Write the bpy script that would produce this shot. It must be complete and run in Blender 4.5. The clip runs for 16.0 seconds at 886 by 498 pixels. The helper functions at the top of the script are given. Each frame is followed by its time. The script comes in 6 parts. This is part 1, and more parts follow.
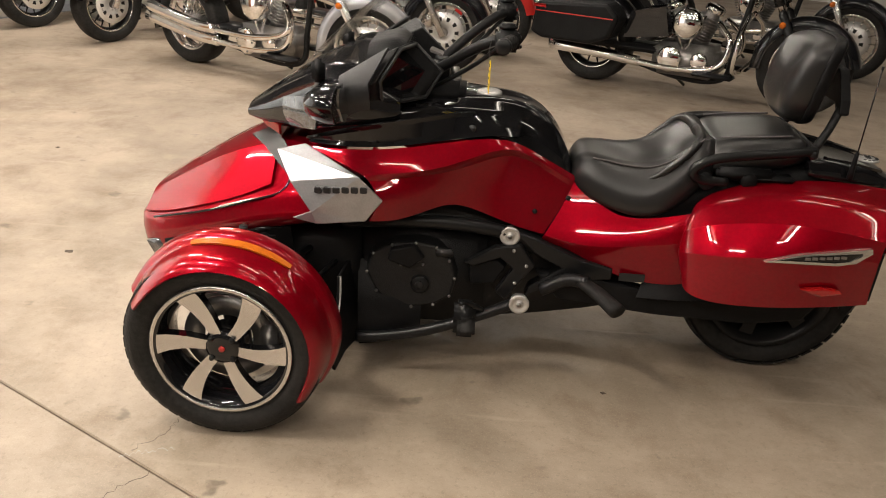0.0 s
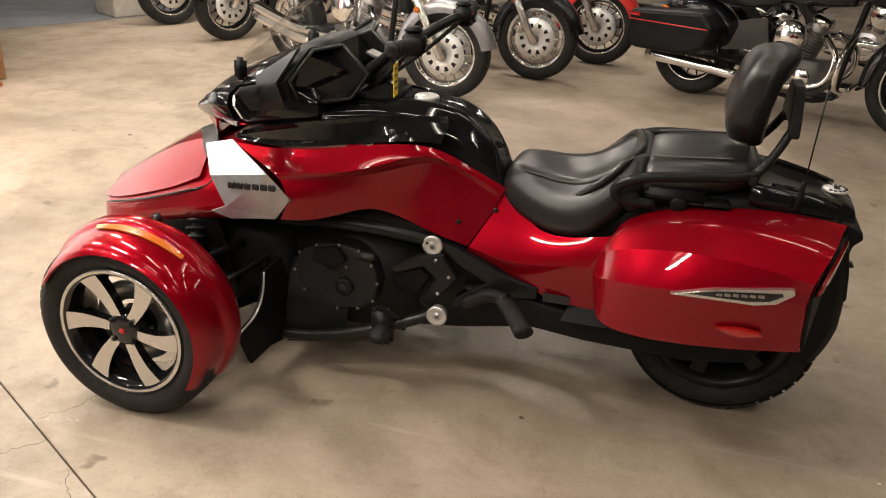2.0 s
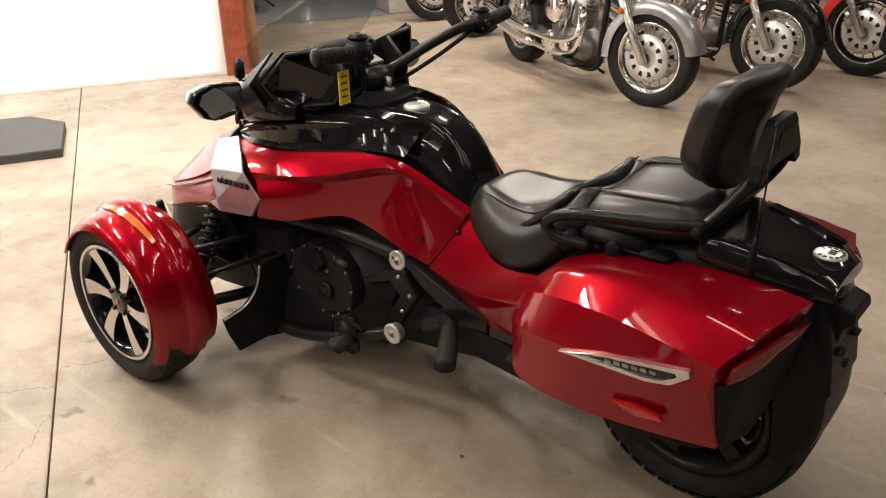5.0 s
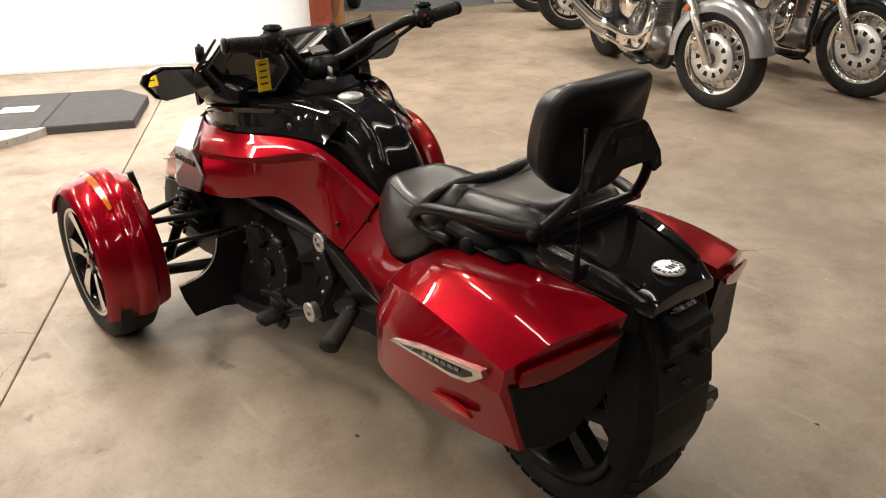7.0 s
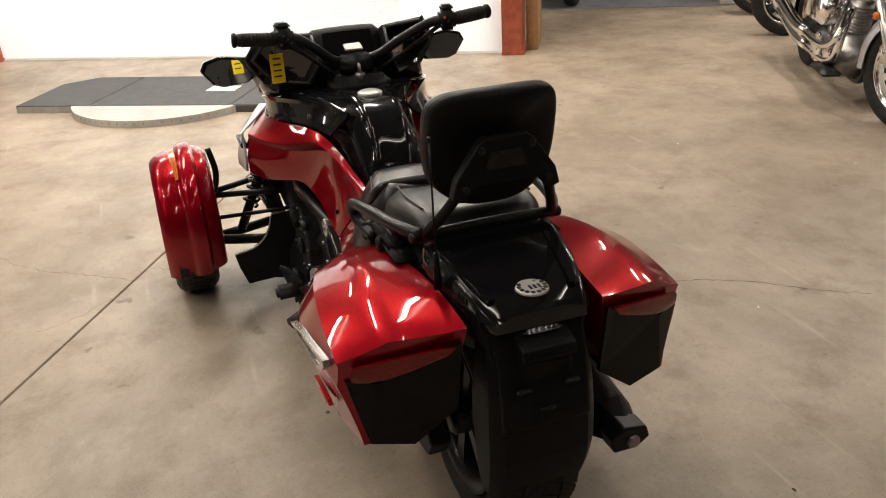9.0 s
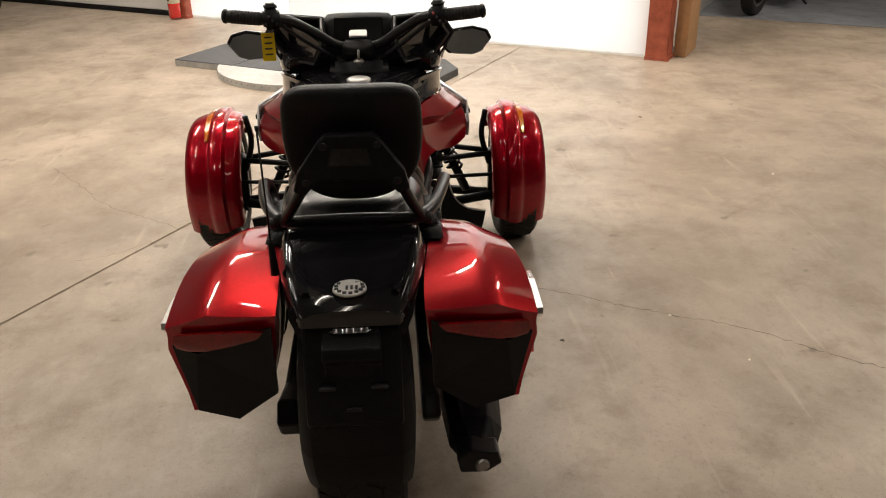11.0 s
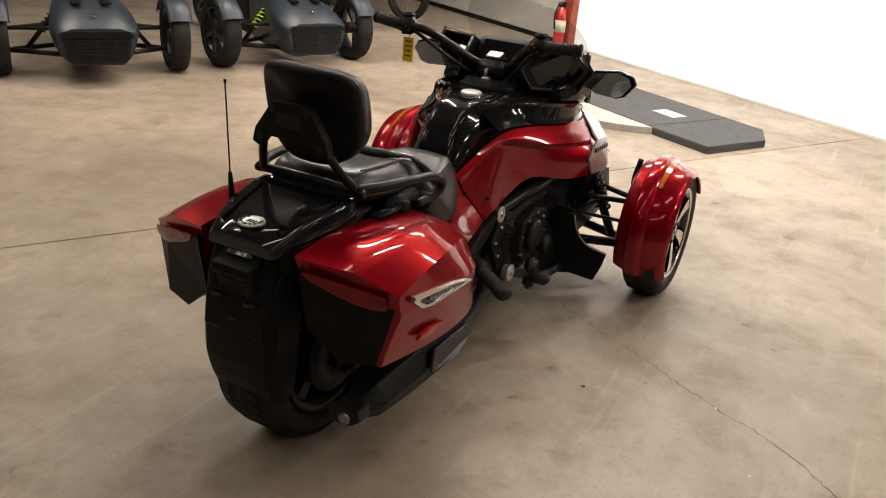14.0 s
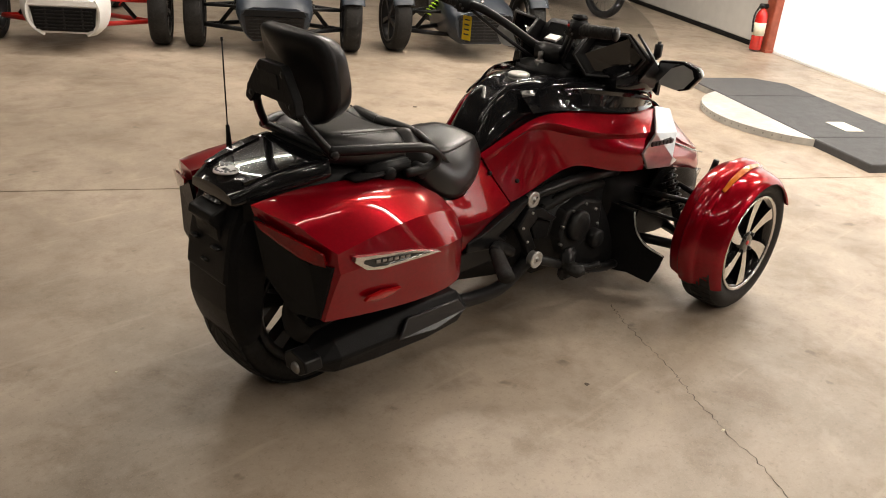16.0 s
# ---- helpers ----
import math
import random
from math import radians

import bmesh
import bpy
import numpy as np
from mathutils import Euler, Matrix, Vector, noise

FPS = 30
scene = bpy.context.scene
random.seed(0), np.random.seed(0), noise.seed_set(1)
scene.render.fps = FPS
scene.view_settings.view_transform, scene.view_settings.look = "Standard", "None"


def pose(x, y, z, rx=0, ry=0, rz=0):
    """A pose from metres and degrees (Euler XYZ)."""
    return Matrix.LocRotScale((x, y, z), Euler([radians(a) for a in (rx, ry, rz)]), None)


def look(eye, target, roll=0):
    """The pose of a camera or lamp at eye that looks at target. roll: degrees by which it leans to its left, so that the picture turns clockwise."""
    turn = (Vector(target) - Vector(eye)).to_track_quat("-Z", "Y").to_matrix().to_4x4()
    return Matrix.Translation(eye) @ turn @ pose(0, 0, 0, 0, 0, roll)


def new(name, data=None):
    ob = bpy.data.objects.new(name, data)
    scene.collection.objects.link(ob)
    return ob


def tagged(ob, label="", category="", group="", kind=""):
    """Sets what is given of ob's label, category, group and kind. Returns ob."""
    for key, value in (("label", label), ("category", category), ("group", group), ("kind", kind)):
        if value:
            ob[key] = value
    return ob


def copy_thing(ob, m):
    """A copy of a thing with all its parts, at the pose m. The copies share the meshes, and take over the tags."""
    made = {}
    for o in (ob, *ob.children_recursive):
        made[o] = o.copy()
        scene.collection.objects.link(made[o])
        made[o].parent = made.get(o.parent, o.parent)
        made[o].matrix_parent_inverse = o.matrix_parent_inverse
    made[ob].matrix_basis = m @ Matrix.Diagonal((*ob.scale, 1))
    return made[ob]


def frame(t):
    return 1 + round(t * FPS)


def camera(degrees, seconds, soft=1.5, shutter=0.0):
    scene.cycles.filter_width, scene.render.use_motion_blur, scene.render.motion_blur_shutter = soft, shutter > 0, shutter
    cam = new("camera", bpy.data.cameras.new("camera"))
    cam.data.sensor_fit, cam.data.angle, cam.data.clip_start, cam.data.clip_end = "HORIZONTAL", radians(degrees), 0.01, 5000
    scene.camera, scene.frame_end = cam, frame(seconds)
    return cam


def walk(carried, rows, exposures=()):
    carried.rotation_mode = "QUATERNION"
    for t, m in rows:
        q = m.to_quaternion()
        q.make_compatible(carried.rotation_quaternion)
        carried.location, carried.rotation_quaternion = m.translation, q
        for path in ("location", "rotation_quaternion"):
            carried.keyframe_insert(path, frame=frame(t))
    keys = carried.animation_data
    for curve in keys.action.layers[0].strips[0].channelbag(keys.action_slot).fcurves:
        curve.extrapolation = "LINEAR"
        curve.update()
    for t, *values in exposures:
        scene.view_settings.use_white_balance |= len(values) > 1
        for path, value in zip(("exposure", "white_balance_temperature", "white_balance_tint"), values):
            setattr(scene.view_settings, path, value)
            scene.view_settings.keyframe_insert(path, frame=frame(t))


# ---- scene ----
cam = camera(55.6, 16.0, 1.0)
PATH = [
    (0, (1.024, 2.636, 1.508), (1.11, 0.815, 0.684), 2.9),
    (0.5, (0.72, 2.645, 1.512), (0.989, 0.849, 0.674), 1.2),
    (1, (0.586, 2.597, 1.519), (0.911, 0.802, 0.699), 1.2),
    (1.5, (0.458, 2.507, 1.523), (0.814, 0.712, 0.717), 2.6),
    (2, (0.276, 2.453, 1.519), (0.763, 0.698, 0.693), 2.1),
    (2.5, (0.073, 2.4, 1.527), (0.694, 0.694, 0.687), 1.5),
    (3, (-0.074, 2.309, 1.507), (0.628, 0.639, 0.66), 0.1),
    (3.5, (-0.169, 2.221, 1.534), (0.576, 0.569, 0.688), 1.1),
    (4, (-0.343, 2.075, 1.523), (0.613, 0.539, 0.669), -0.4),
    (6.5, (-0.968, 1.511, 1.562), (0.349, 0.258, 0.727), -0.7),
    (7, (-1.135, 1.374, 1.551), (0.278, 0.248, 0.693), -1.5),
    (7.5, (-1.216, 1.178, 1.542), (0.264, 0.145, 0.681), -1.3),
    (8, (-1.324, 0.99, 1.557), (0.256, 0.111, 0.704), -2.5),
    (8.5, (-1.503, 0.824, 1.548), (0.164, 0.103, 0.711), -2.3),
    (9, (-1.586, 0.664, 1.549), (0.132, 0.083, 0.705), -3.3),
    (11.5, (-1.777, -0.308, 1.55), (0.037, -0.263, 0.709), -0.2),
    (12, (-1.824, -0.525, 1.555), (-0.017, -0.294, 0.73), -0.5),
    (12.5, (-1.859, -0.74, 1.555), (-0.081, -0.363, 0.719), 0.1),
    (13, (-1.794, -0.932, 1.55), (-0.043, -0.418, 0.732), 2.8),
    (13.5, (-1.745, -1.137, 1.563), (-0.033, -0.472, 0.771), 4.6),
    (14, (-1.732, -1.35, 1.558), (-0.097, -0.513, 0.768), 4.9),
    (14.5, (-1.662, -1.501, 1.551), (-0.107, -0.538, 0.74), 4.4),
    (15, (-1.535, -1.628, 1.553), (-0.038, -0.587, 0.731), 4.9),
    (15.5, (-1.423, -1.749, 1.55), (-0.007, -0.603, 0.725), 4.7),
    (16, (-1.33, -1.95, 1.541), (-0.016, -0.691, 0.711), 4.8),
]
walk(cam, [(t, look(eye, target, roll)) for t, eye, target, roll in PATH], ((0.0, -0.02), (1.5, 0.12), (4.0, 0.08), (7.0, 0.00), (8.5, -0.27), (9.0, -0.34), (12.5, -0.34), (14.0, -0.26), (16.0, -0.05)))

# ---- world and lights ----
world = bpy.data.worlds.new("world")
scene.world = world
world.use_nodes = True
world.node_tree.nodes["Background"].inputs[0].default_value = (0.9, 0.95, 1.0, 1)
world.node_tree.nodes["Background"].inputs[1].default_value = 0.03

# the hall's own axes: a along the daylit door, b from that door into the hall
HALL = pose(0, 0, 0, 0, 0, 60.12)
CEILING = 3.7
DOOR_B = -5.46


def hall(a, b, z=0.0, turn=0.0):
    return HALL @ pose(a, b, z, 0, 0, turn)


def area(name, m, w, h, watts, colour):
    data = bpy.data.lights.new(name, "AREA")
    data.shape, data.size, data.size_y, data.energy, data.color = "RECTANGLE", w, h, watts, colour
    ob = new(name, data)
    ob.matrix_world = m
    return ob


# wattages set brightest on the small three-wheelers' side, dim deeper in, to shape shadows
TUBES = [(a, b, 84.0) for a in (2.6, 4.8) for b in (-4.3, -1.9)] + [(0.9, -4.3, 70.0), (1.2, -2.4, 34.0), (-4.6, -4.6, 60.0), (-2.0, -4.6, 60.0), (-3.2, -6.4, 60.0), (-1.0, -6.4, 60.0), (-5.8, -2.4, 30.0)]
# the 4 to 8 W lamps are added for streak reflections and slight fill
TUBES += [(a, b, 4.0) for a in (-3.4, -1.4, 0.2) for b in (0.4, 2.0)] + [(1.0, -0.4, 8.0), (-1.4, -1.6, 6.0), (2.4, 0.4, 4.0), (3.4, 0.9, 16.0), (5.2, 0.6, 60.0), (1.4, 3.2, 12.0), (4.6, 3.4, 40.0)]
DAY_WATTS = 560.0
for a, b, watts in TUBES:
    area("tube_and_fill_light", hall(a, b, CEILING - 0.16), 0.05, 1.25, watts, (1.0, 0.90, 0.79))
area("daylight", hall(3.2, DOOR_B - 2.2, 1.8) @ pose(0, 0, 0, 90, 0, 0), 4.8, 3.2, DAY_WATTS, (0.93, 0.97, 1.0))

# ---- materials ----


def mat(name, colour, rough=0.5, metal=0.0, coat=0.0, grain=0.0, scale=40.0, bump=0.0, tint=None, spec=0.5, wear=0.0):
    m = bpy.data.materials.new(name)
    m.use_nodes = True
    nt = m.node_tree
    b = nt.nodes["Principled BSDF"]
    b.inputs["Roughness"].default_value = rough
    b.inputs["Metallic"].default_value = metal
    b.inputs["Coat Weight"].default_value = coat
    b.inputs["Coat Roughness"].default_value = 0.012
    b.inputs["Specular IOR Level"].default_value = spec
    b.inputs["Base Color"].default_value = (*colour, 1)
    co = nt.nodes.new("ShaderNodeTexCoord")
    if grain > 0:
        fine, broad, add = nt.nodes.new("ShaderNodeTexNoise"), nt.nodes.new("ShaderNodeTexNoise"), nt.nodes.new("ShaderNodeMath")
        fine.inputs["Scale"].default_value, broad.inputs["Scale"].default_value = scale, scale / 9
        fine.inputs["Detail"].default_value = 5
        add.operation = "ADD"
        ramp, mix = nt.nodes.new("ShaderNodeMapRange"), nt.nodes.new("ShaderNodeMix")
        mix.data_type = "RGBA"
        for n in (fine, broad):
            nt.links.new(co.outputs["Object"], n.inputs["Vector"])
        nt.links.new(fine.outputs[0], add.inputs[0])
        nt.links.new(broad.outputs[0], add.inputs[1])
        nt.links.new(add.outputs[0], ramp.inputs[0])
        ramp.inputs[1].default_value, ramp.inputs[2].default_value = 0.7, 1.3
        nt.links.new(ramp.outputs[0], mix.inputs["Factor"])
        other = tint or colour
        mix.inputs[6].default_value = (*[c * (1 - grain) for c in colour], 1)
        mix.inputs[7].default_value = (*[min(1, c * (1 + grain)) for c in other], 1)
        nt.links.new(mix.outputs[2], b.inputs["Base Color"])
        if wear > 0:
            rr = nt.nodes.new("ShaderNodeMapRange")
            rr.inputs[1].default_value, rr.inputs[2].default_value = 0.6, 1.4
            rr.inputs[3].default_value, rr.inputs[4].default_value = rough - wear, rough + wear
            nt.links.new(add.outputs[0], rr.inputs[0])
            nt.links.new(rr.outputs[0], b.inputs["Roughness"])
    if bump > 0:
        n, bp = nt.nodes.new("ShaderNodeTexNoise"), nt.nodes.new("ShaderNodeBump")
        n.inputs["Scale"].default_value = scale * 3
        n.inputs["Detail"].default_value = 4
        nt.links.new(co.outputs["Object"], n.inputs["Vector"])
        nt.links.new(n.outputs[0], bp.inputs["Height"])
        bp.inputs["Strength"].default_value, bp.inputs["Distance"].default_value = bump, 0.004
        nt.links.new(bp.outputs[0], b.inputs["Normal"])
    return m


def glass(name, colour=(1, 1, 1), rough=0.0):
    m = bpy.data.materials.new(name)
    m.use_nodes = True
    b = m.node_tree.nodes["Principled BSDF"]
    b.inputs["Base Color"].default_value = (*colour, 1)
    b.inputs["Roughness"].default_value = rough
    nt = m.node_tree
    clear, gloss, mix, fr = (nt.nodes.new(k) for k in ("ShaderNodeBsdfTransparent", "ShaderNodeBsdfGlossy", "ShaderNodeMixShader", "ShaderNodeLayerWeight"))
    clear.inputs["Color"].default_value = (*colour, 1)
    gloss.inputs["Roughness"].default_value = 0.02
    fr.inputs["Blend"].default_value = 0.12
    gain = nt.nodes.new("ShaderNodeMapRange")
    for k, v in zip((1, 2, 3, 4), (0.0, 1.0, 0.03, 0.55)):
        gain.inputs[k].default_value = v
    nt.links.new(fr.outputs["Facing"], gain.inputs[0])
    nt.links.new(gain.outputs[0], mix.inputs[0])
    nt.links.new(clear.outputs[0], mix.inputs[1])
    nt.links.new(gloss.outputs[0], mix.inputs[2])
    nt.links.new(mix.outputs[0], nt.nodes["Material Output"].inputs["Surface"])
    return m


def glow(name, colour, strength):
    m = bpy.data.materials.new(name)
    m.use_nodes = True
    b = m.node_tree.nodes["Principled BSDF"]
    b.inputs["Base Color"].default_value = (*colour, 1)
    b.inputs["Emission Color"].default_value = (*colour, 1)
    b.inputs["Emission Strength"].default_value = strength
    return m


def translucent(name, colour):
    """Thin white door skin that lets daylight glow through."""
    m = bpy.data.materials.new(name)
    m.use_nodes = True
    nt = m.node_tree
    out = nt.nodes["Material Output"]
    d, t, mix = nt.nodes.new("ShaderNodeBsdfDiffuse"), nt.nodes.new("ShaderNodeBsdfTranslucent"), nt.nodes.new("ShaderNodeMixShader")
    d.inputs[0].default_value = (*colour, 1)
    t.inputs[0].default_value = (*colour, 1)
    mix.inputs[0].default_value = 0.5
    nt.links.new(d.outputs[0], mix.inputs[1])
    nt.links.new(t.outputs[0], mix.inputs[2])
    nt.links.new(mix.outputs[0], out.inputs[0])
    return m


def concrete(name, pale, dark, rough):
    """Worn sealed slab: broad tan mottling, darker stains, scuffs and fine pitting."""
    m = bpy.data.materials.new(name)
    m.use_nodes = True
    nt = m.node_tree
    b = nt.nodes["Principled BSDF"]
    geo = nt.nodes.new("ShaderNodeNewGeometry")

    def tex(scale, detail, rough_=0.6, dist=0.0):
        n = nt.nodes.new("ShaderNodeTexNoise")
        n.inputs["Scale"].default_value, n.inputs["Detail"].default_value = scale, detail
        n.inputs["Roughness"].default_value, n.inputs["Distortion"].default_value = rough_, dist
        nt.links.new(geo.outputs["Position"], n.inputs["Vector"])
        return n.outputs[0]

    def span(src, lo, hi, a=0.0, c=1.0):
        n = nt.nodes.new("ShaderNodeMapRange")
        for k, v in zip((1, 2, 3, 4), (lo, hi, a, c)):
            n.inputs[k].default_value = v
        nt.links.new(src, n.inputs[0])
        return n.outputs[0]

    def blend(f, x, y):
        n = nt.nodes.new("ShaderNodeMix")
        n.data_type = "RGBA"
        nt.links.new(f, n.inputs["Factor"])
        for k, v in ((6, x), (7, y)):
            if isinstance(v, tuple):
                n.inputs[k].default_value = (*v, 1)
            else:
                nt.links.new(v, n.inputs[k])
        return n.outputs[2]

    broad = tex(0.75, 9, 0.70, 0.25)
    mid = tex(3.4, 10, 0.72, 0.15)
    fine = tex(60, 6, 0.75)
    grit = tex(190, 3, 0.7)
    c = blend(span(broad, 0.38, 0.64), dark, pale)
    c = blend(span(mid, 0.50, 0.70, 0.0, 0.62), c, (dark[0] * 0.72, dark[1] * 0.64, dark[2] * 0.56))
    c = blend(span(mid, 0.26, 0.44, 0.45, 0.0), c, tuple(min(1, v * 1.16) for v in pale))
    c = blend(span(fine, 0.54, 0.72, 0.0, 0.50), c, tuple(v * 0.55 for v in dark))
    c = blend(span(grit, 0.54, 0.78, 0.0, 0.45), c, tuple(min(1, v * 1.25) for v in pale))
    spots = tex(7.0, 3, 0.5)
    c = blend(span(spots, 0.68, 0.74, 0.0, 0.65), c, tuple(v * 0.42 for v in dark))
    stretch = nt.nodes.new("ShaderNodeMapping")
    stretch.inputs["Rotation"].default_value, stretch.inputs["Scale"].default_value = (0, 0, 0.9), (1.0, 14.0, 1.0)
    nt.links.new(geo.outputs["Position"], stretch.inputs["Vector"])
    scuff = nt.nodes.new("ShaderNodeTexNoise")
    scuff.inputs["Scale"].default_value, scuff.inputs["Detail"].default_value = 1.3, 4
    nt.links.new(stretch.outputs[0], scuff.inputs["Vector"])
    c = blend(span(scuff.outputs[0], 0.64, 0.74, 0.0, 0.40), c, tuple(min(1, v * 1.22) for v in pale))
    nt.links.new(c, b.inputs["Base Color"])
    nt.links.new(span(mid, 0.3, 0.7, rough - 0.10, rough + 0.14), b.inputs["Roughness"])
    b.inputs["Specular IOR Level"].default_value = 0.45
    bp = nt.nodes.new("ShaderNodeBump")
    bp.inputs["Strength"].default_value, bp.inputs["Distance"].default_value = 0.25, 0.004
    nt.links.new(fine, bp.inputs["Height"])
    nt.links.new(bp.outputs[0], b.inputs["Normal"])
    return m


M_RED = mat("candy_red_paint", (0.265, 0.0013, 0.009), 0.29, 0.50, 1.0, 0.10, 900, 0.0, spec=0.08)
M_BLACK = mat("gloss_black_paint", (0.008, 0.008, 0.009), 0.16, 0.0, 1.0, 0.2, 60, spec=0.05)
M_PLASTIC = mat("black_textured_plastic", (0.0095, 0.0095, 0.010), 0.42, 0, 0, 0.25, 90, 0.25, wear=0.05, spec=0.12)
M_GREY = mat("dark_grey_plastic", (0.020, 0.020, 0.021), 0.36, 0, 0, 0.2, 70, 0.15, spec=0.4)
M_SATIN = mat("satin_black_metal", (0.011, 0.011, 0.0115), 0.30, 0.0, 0, 0.25, 60, spec=0.25)
M_ENGINE = mat("black_cast_metal", (0.013, 0.013, 0.0135), 0.42, 0.0, 0, 0.3, 80, 0.4, wear=0.06, spec=0.3)
M_SILVER = mat("brushed_silver_paint", (0.42, 0.42, 0.43), 0.34, 0.85, 0.5, 0.10, 200)
M_MACHINED = mat("machined_aluminium", (0.66, 0.64, 0.61), 0.24, 0.9, 0.3)
M_BOLT = mat("bare_aluminium", (0.55, 0.54, 0.52), 0.4, 0.6, 0, 0.15, 120, wear=0.1)
M_LEATHER = mat("black_grained_leather", (0.015, 0.0145, 0.0145), 0.30, 0, 0, 0.12, 420, 0.05, wear=0.02, spec=0.5)
M_STITCH = mat("grey_thread", (0.10, 0.09, 0.09), 0.8)
M_TYRE = mat("black_tyre_rubber", (0.014, 0.0135, 0.013), 0.60, 0, 0, 0.35, 60, 0.35, tint=(0.020, 0.019, 0.018), wear=0.06, spec=0.2)
M_AMBER = mat("amber_reflector", (0.55, 0.13, 0.01), 0.2, 0, 0.8, 0.15, 300)
M_REFLECT = mat("red_reflector", (0.42, 0.008, 0.008), 0.2, 0, 1.0, 0.15, 300)
M_LENS = mat("dark_red_lens", (0.20, 0.003, 0.004), 0.12, 0, 0.35, 0.3, 200, spec=0.3)
M_CLEAR = mat("clear_lamp_lens", (0.14, 0.14, 0.145), 0.12, 0.6, 1.0, 0.7, 40)
M_MIRROR = mat("mirror_glass", (0.75, 0.76, 0.77), 0.02, 1.0)
M_SCREEN = glass("windshield_glass", (0.95, 0.955, 0.955))
M_YELLOW = mat("yellow_tag", (0.85, 0.62, 0.01), 0.45, 0, 0, 0.06, 90)
M_INK = mat("dark_print", (0.03, 0.03, 0.03), 0.6)
M_CHROME = mat("chrome", (0.88, 0.87, 0.85), 0.07, 1.0, 0, 0.08, 40, wear=0.04)
M_DULLSTEEL = mat("dull_steel", (0.30, 0.29, 0.28), 0.38, 0.85, 0, 0.2, 80, wear=0.1)
M_SHELLSILVER = mat("silver_fender_paint", (0.33, 0.33, 0.34), 0.25, 0.5, 1.0, 0.05, 200)
M_DKBLUE = mat("matt_blue_grey_plastic", (0.024, 0.031, 0.042), 0.36, 0.1, 0, 0.15, 60, 0.1)
M_WHITE = mat("white_bodywork", (0.78, 0.77, 0.75), 0.3, 0, 0.8, 0.04, 40)
M_REDARM = mat("red_painted_steel", (0.55, 0.02, 0.015), 0.35, 0.1, 0.5, 0.1, 60)
M_BLUE = mat("sky_blue_frame", (0.02, 0.30, 0.75), 0.35, 0, 0.5, 0.06, 60)
M_LIME = mat("lime_plastic", (0.45, 0.75, 0.03), 0.4, 0, 0.2, 0.05, 60)
M_POST = mat("oxide_red_painted_steel", (0.30, 0.065, 0.030), 0.45, 0.1, 0, 0.28, 14, 0.2, tint=(0.36, 0.09, 0.05), wear=0.12)
M_BOARD = mat("brown_cardboard", (0.36, 0.20, 0.09), 0.75, 0, 0, 0.15, 25, 0.1)
M_WALL = mat("pale_painted_wall", (0.55, 0.54, 0.51), 0.7, 0, 0, 0.07, 8, 0.15)
M_PILLAR = mat("pale_concrete", (0.42, 0.39, 0.34), 0.8, 0, 0, 0.15, 12, 0.2)
M_CEIL = mat("ceiling_paint", (0.10, 0.095, 0.085), 0.85, 0, 0, 0.10, 6, 0.1)
M_MAT = mat("grey_rubber_deck", (0.062, 0.062, 0.064), 0.72, 0, 0, 0.22, 120, 0.4)
M_DISC = mat("pale_worn_steel", (0.46, 0.45, 0.42), 0.55, 0.2, 0, 0.18, 18, 0.2)
M_EDGE = mat("worn_deck_edge", (0.31, 0.30, 0.275), 0.6, 0.1, 0, 0.25, 18, 0.2)
M_BRIGHT = mat("polished_alloy_disc", (0.74, 0.73, 0.71), 0.30, 0.50, 0, 0.04, 60, wear=0.05)
M_EXT = mat("extinguisher_red", (0.55, 0.015, 0.01), 0.25, 0, 0.8, 0.05, 60)
M_PAPER = mat("paper_label", (0.75, 0.70, 0.55), 0.7, 0, 0, 0.05, 60)
M_TUBE = glow("fluorescent_tube", (1.0, 0.9, 0.75), 6.0)
red = M_RED.node_tree.nodes["Principled BSDF"].inputs
red["Specular Tint"].default_value = (0.80, 0.10, 0.10, 1)
red["Coat IOR"].default_value = 1.45
M_FLOOR = concrete("stained_concrete", (0.42, 0.345, 0.268), (0.238, 0.190, 0.141), 0.42)
M_FLOOR2 = concrete("blue_grey_concrete", (0.25, 0.26, 0.28), (0.17, 0.18, 0.20), 0.5)
M_GAP = mat("joint_dirt", (0.085, 0.065, 0.048), 0.9, 0, 0, 0.3, 40)
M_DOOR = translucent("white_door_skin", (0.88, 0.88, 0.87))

# ---- mesh helpers ----


def mesh_of(name, bm, material, smooth=True):
    me = bpy.data.meshes.new(name)
    bm.to_mesh(me)
    bm.free()
    for m in (material if isinstance(material, (list, tuple)) else [material]):
        me.materials.append(m)
    for p in me.polygons:
        p.use_smooth = smooth
    return me


def part(name, bm, material, parent=None, label="", smooth=True, sharp=None):
    ob = new(name, mesh_of(name, bm, material, smooth))
    if sharp is not None:
        ob.data.set_sharp_from_angle(angle=radians(sharp))
    if parent is not None:
        ob.parent = parent
    if label:
        tagged(ob, label)
    return ob


def thing(name, label, category, m=None, group="", kind=""):
    ob = new(name)
    ob.empty_display_size = 0.2
    if m is not None:
        ob.matrix_basis = m
    return tagged(ob, label, category, group, kind)


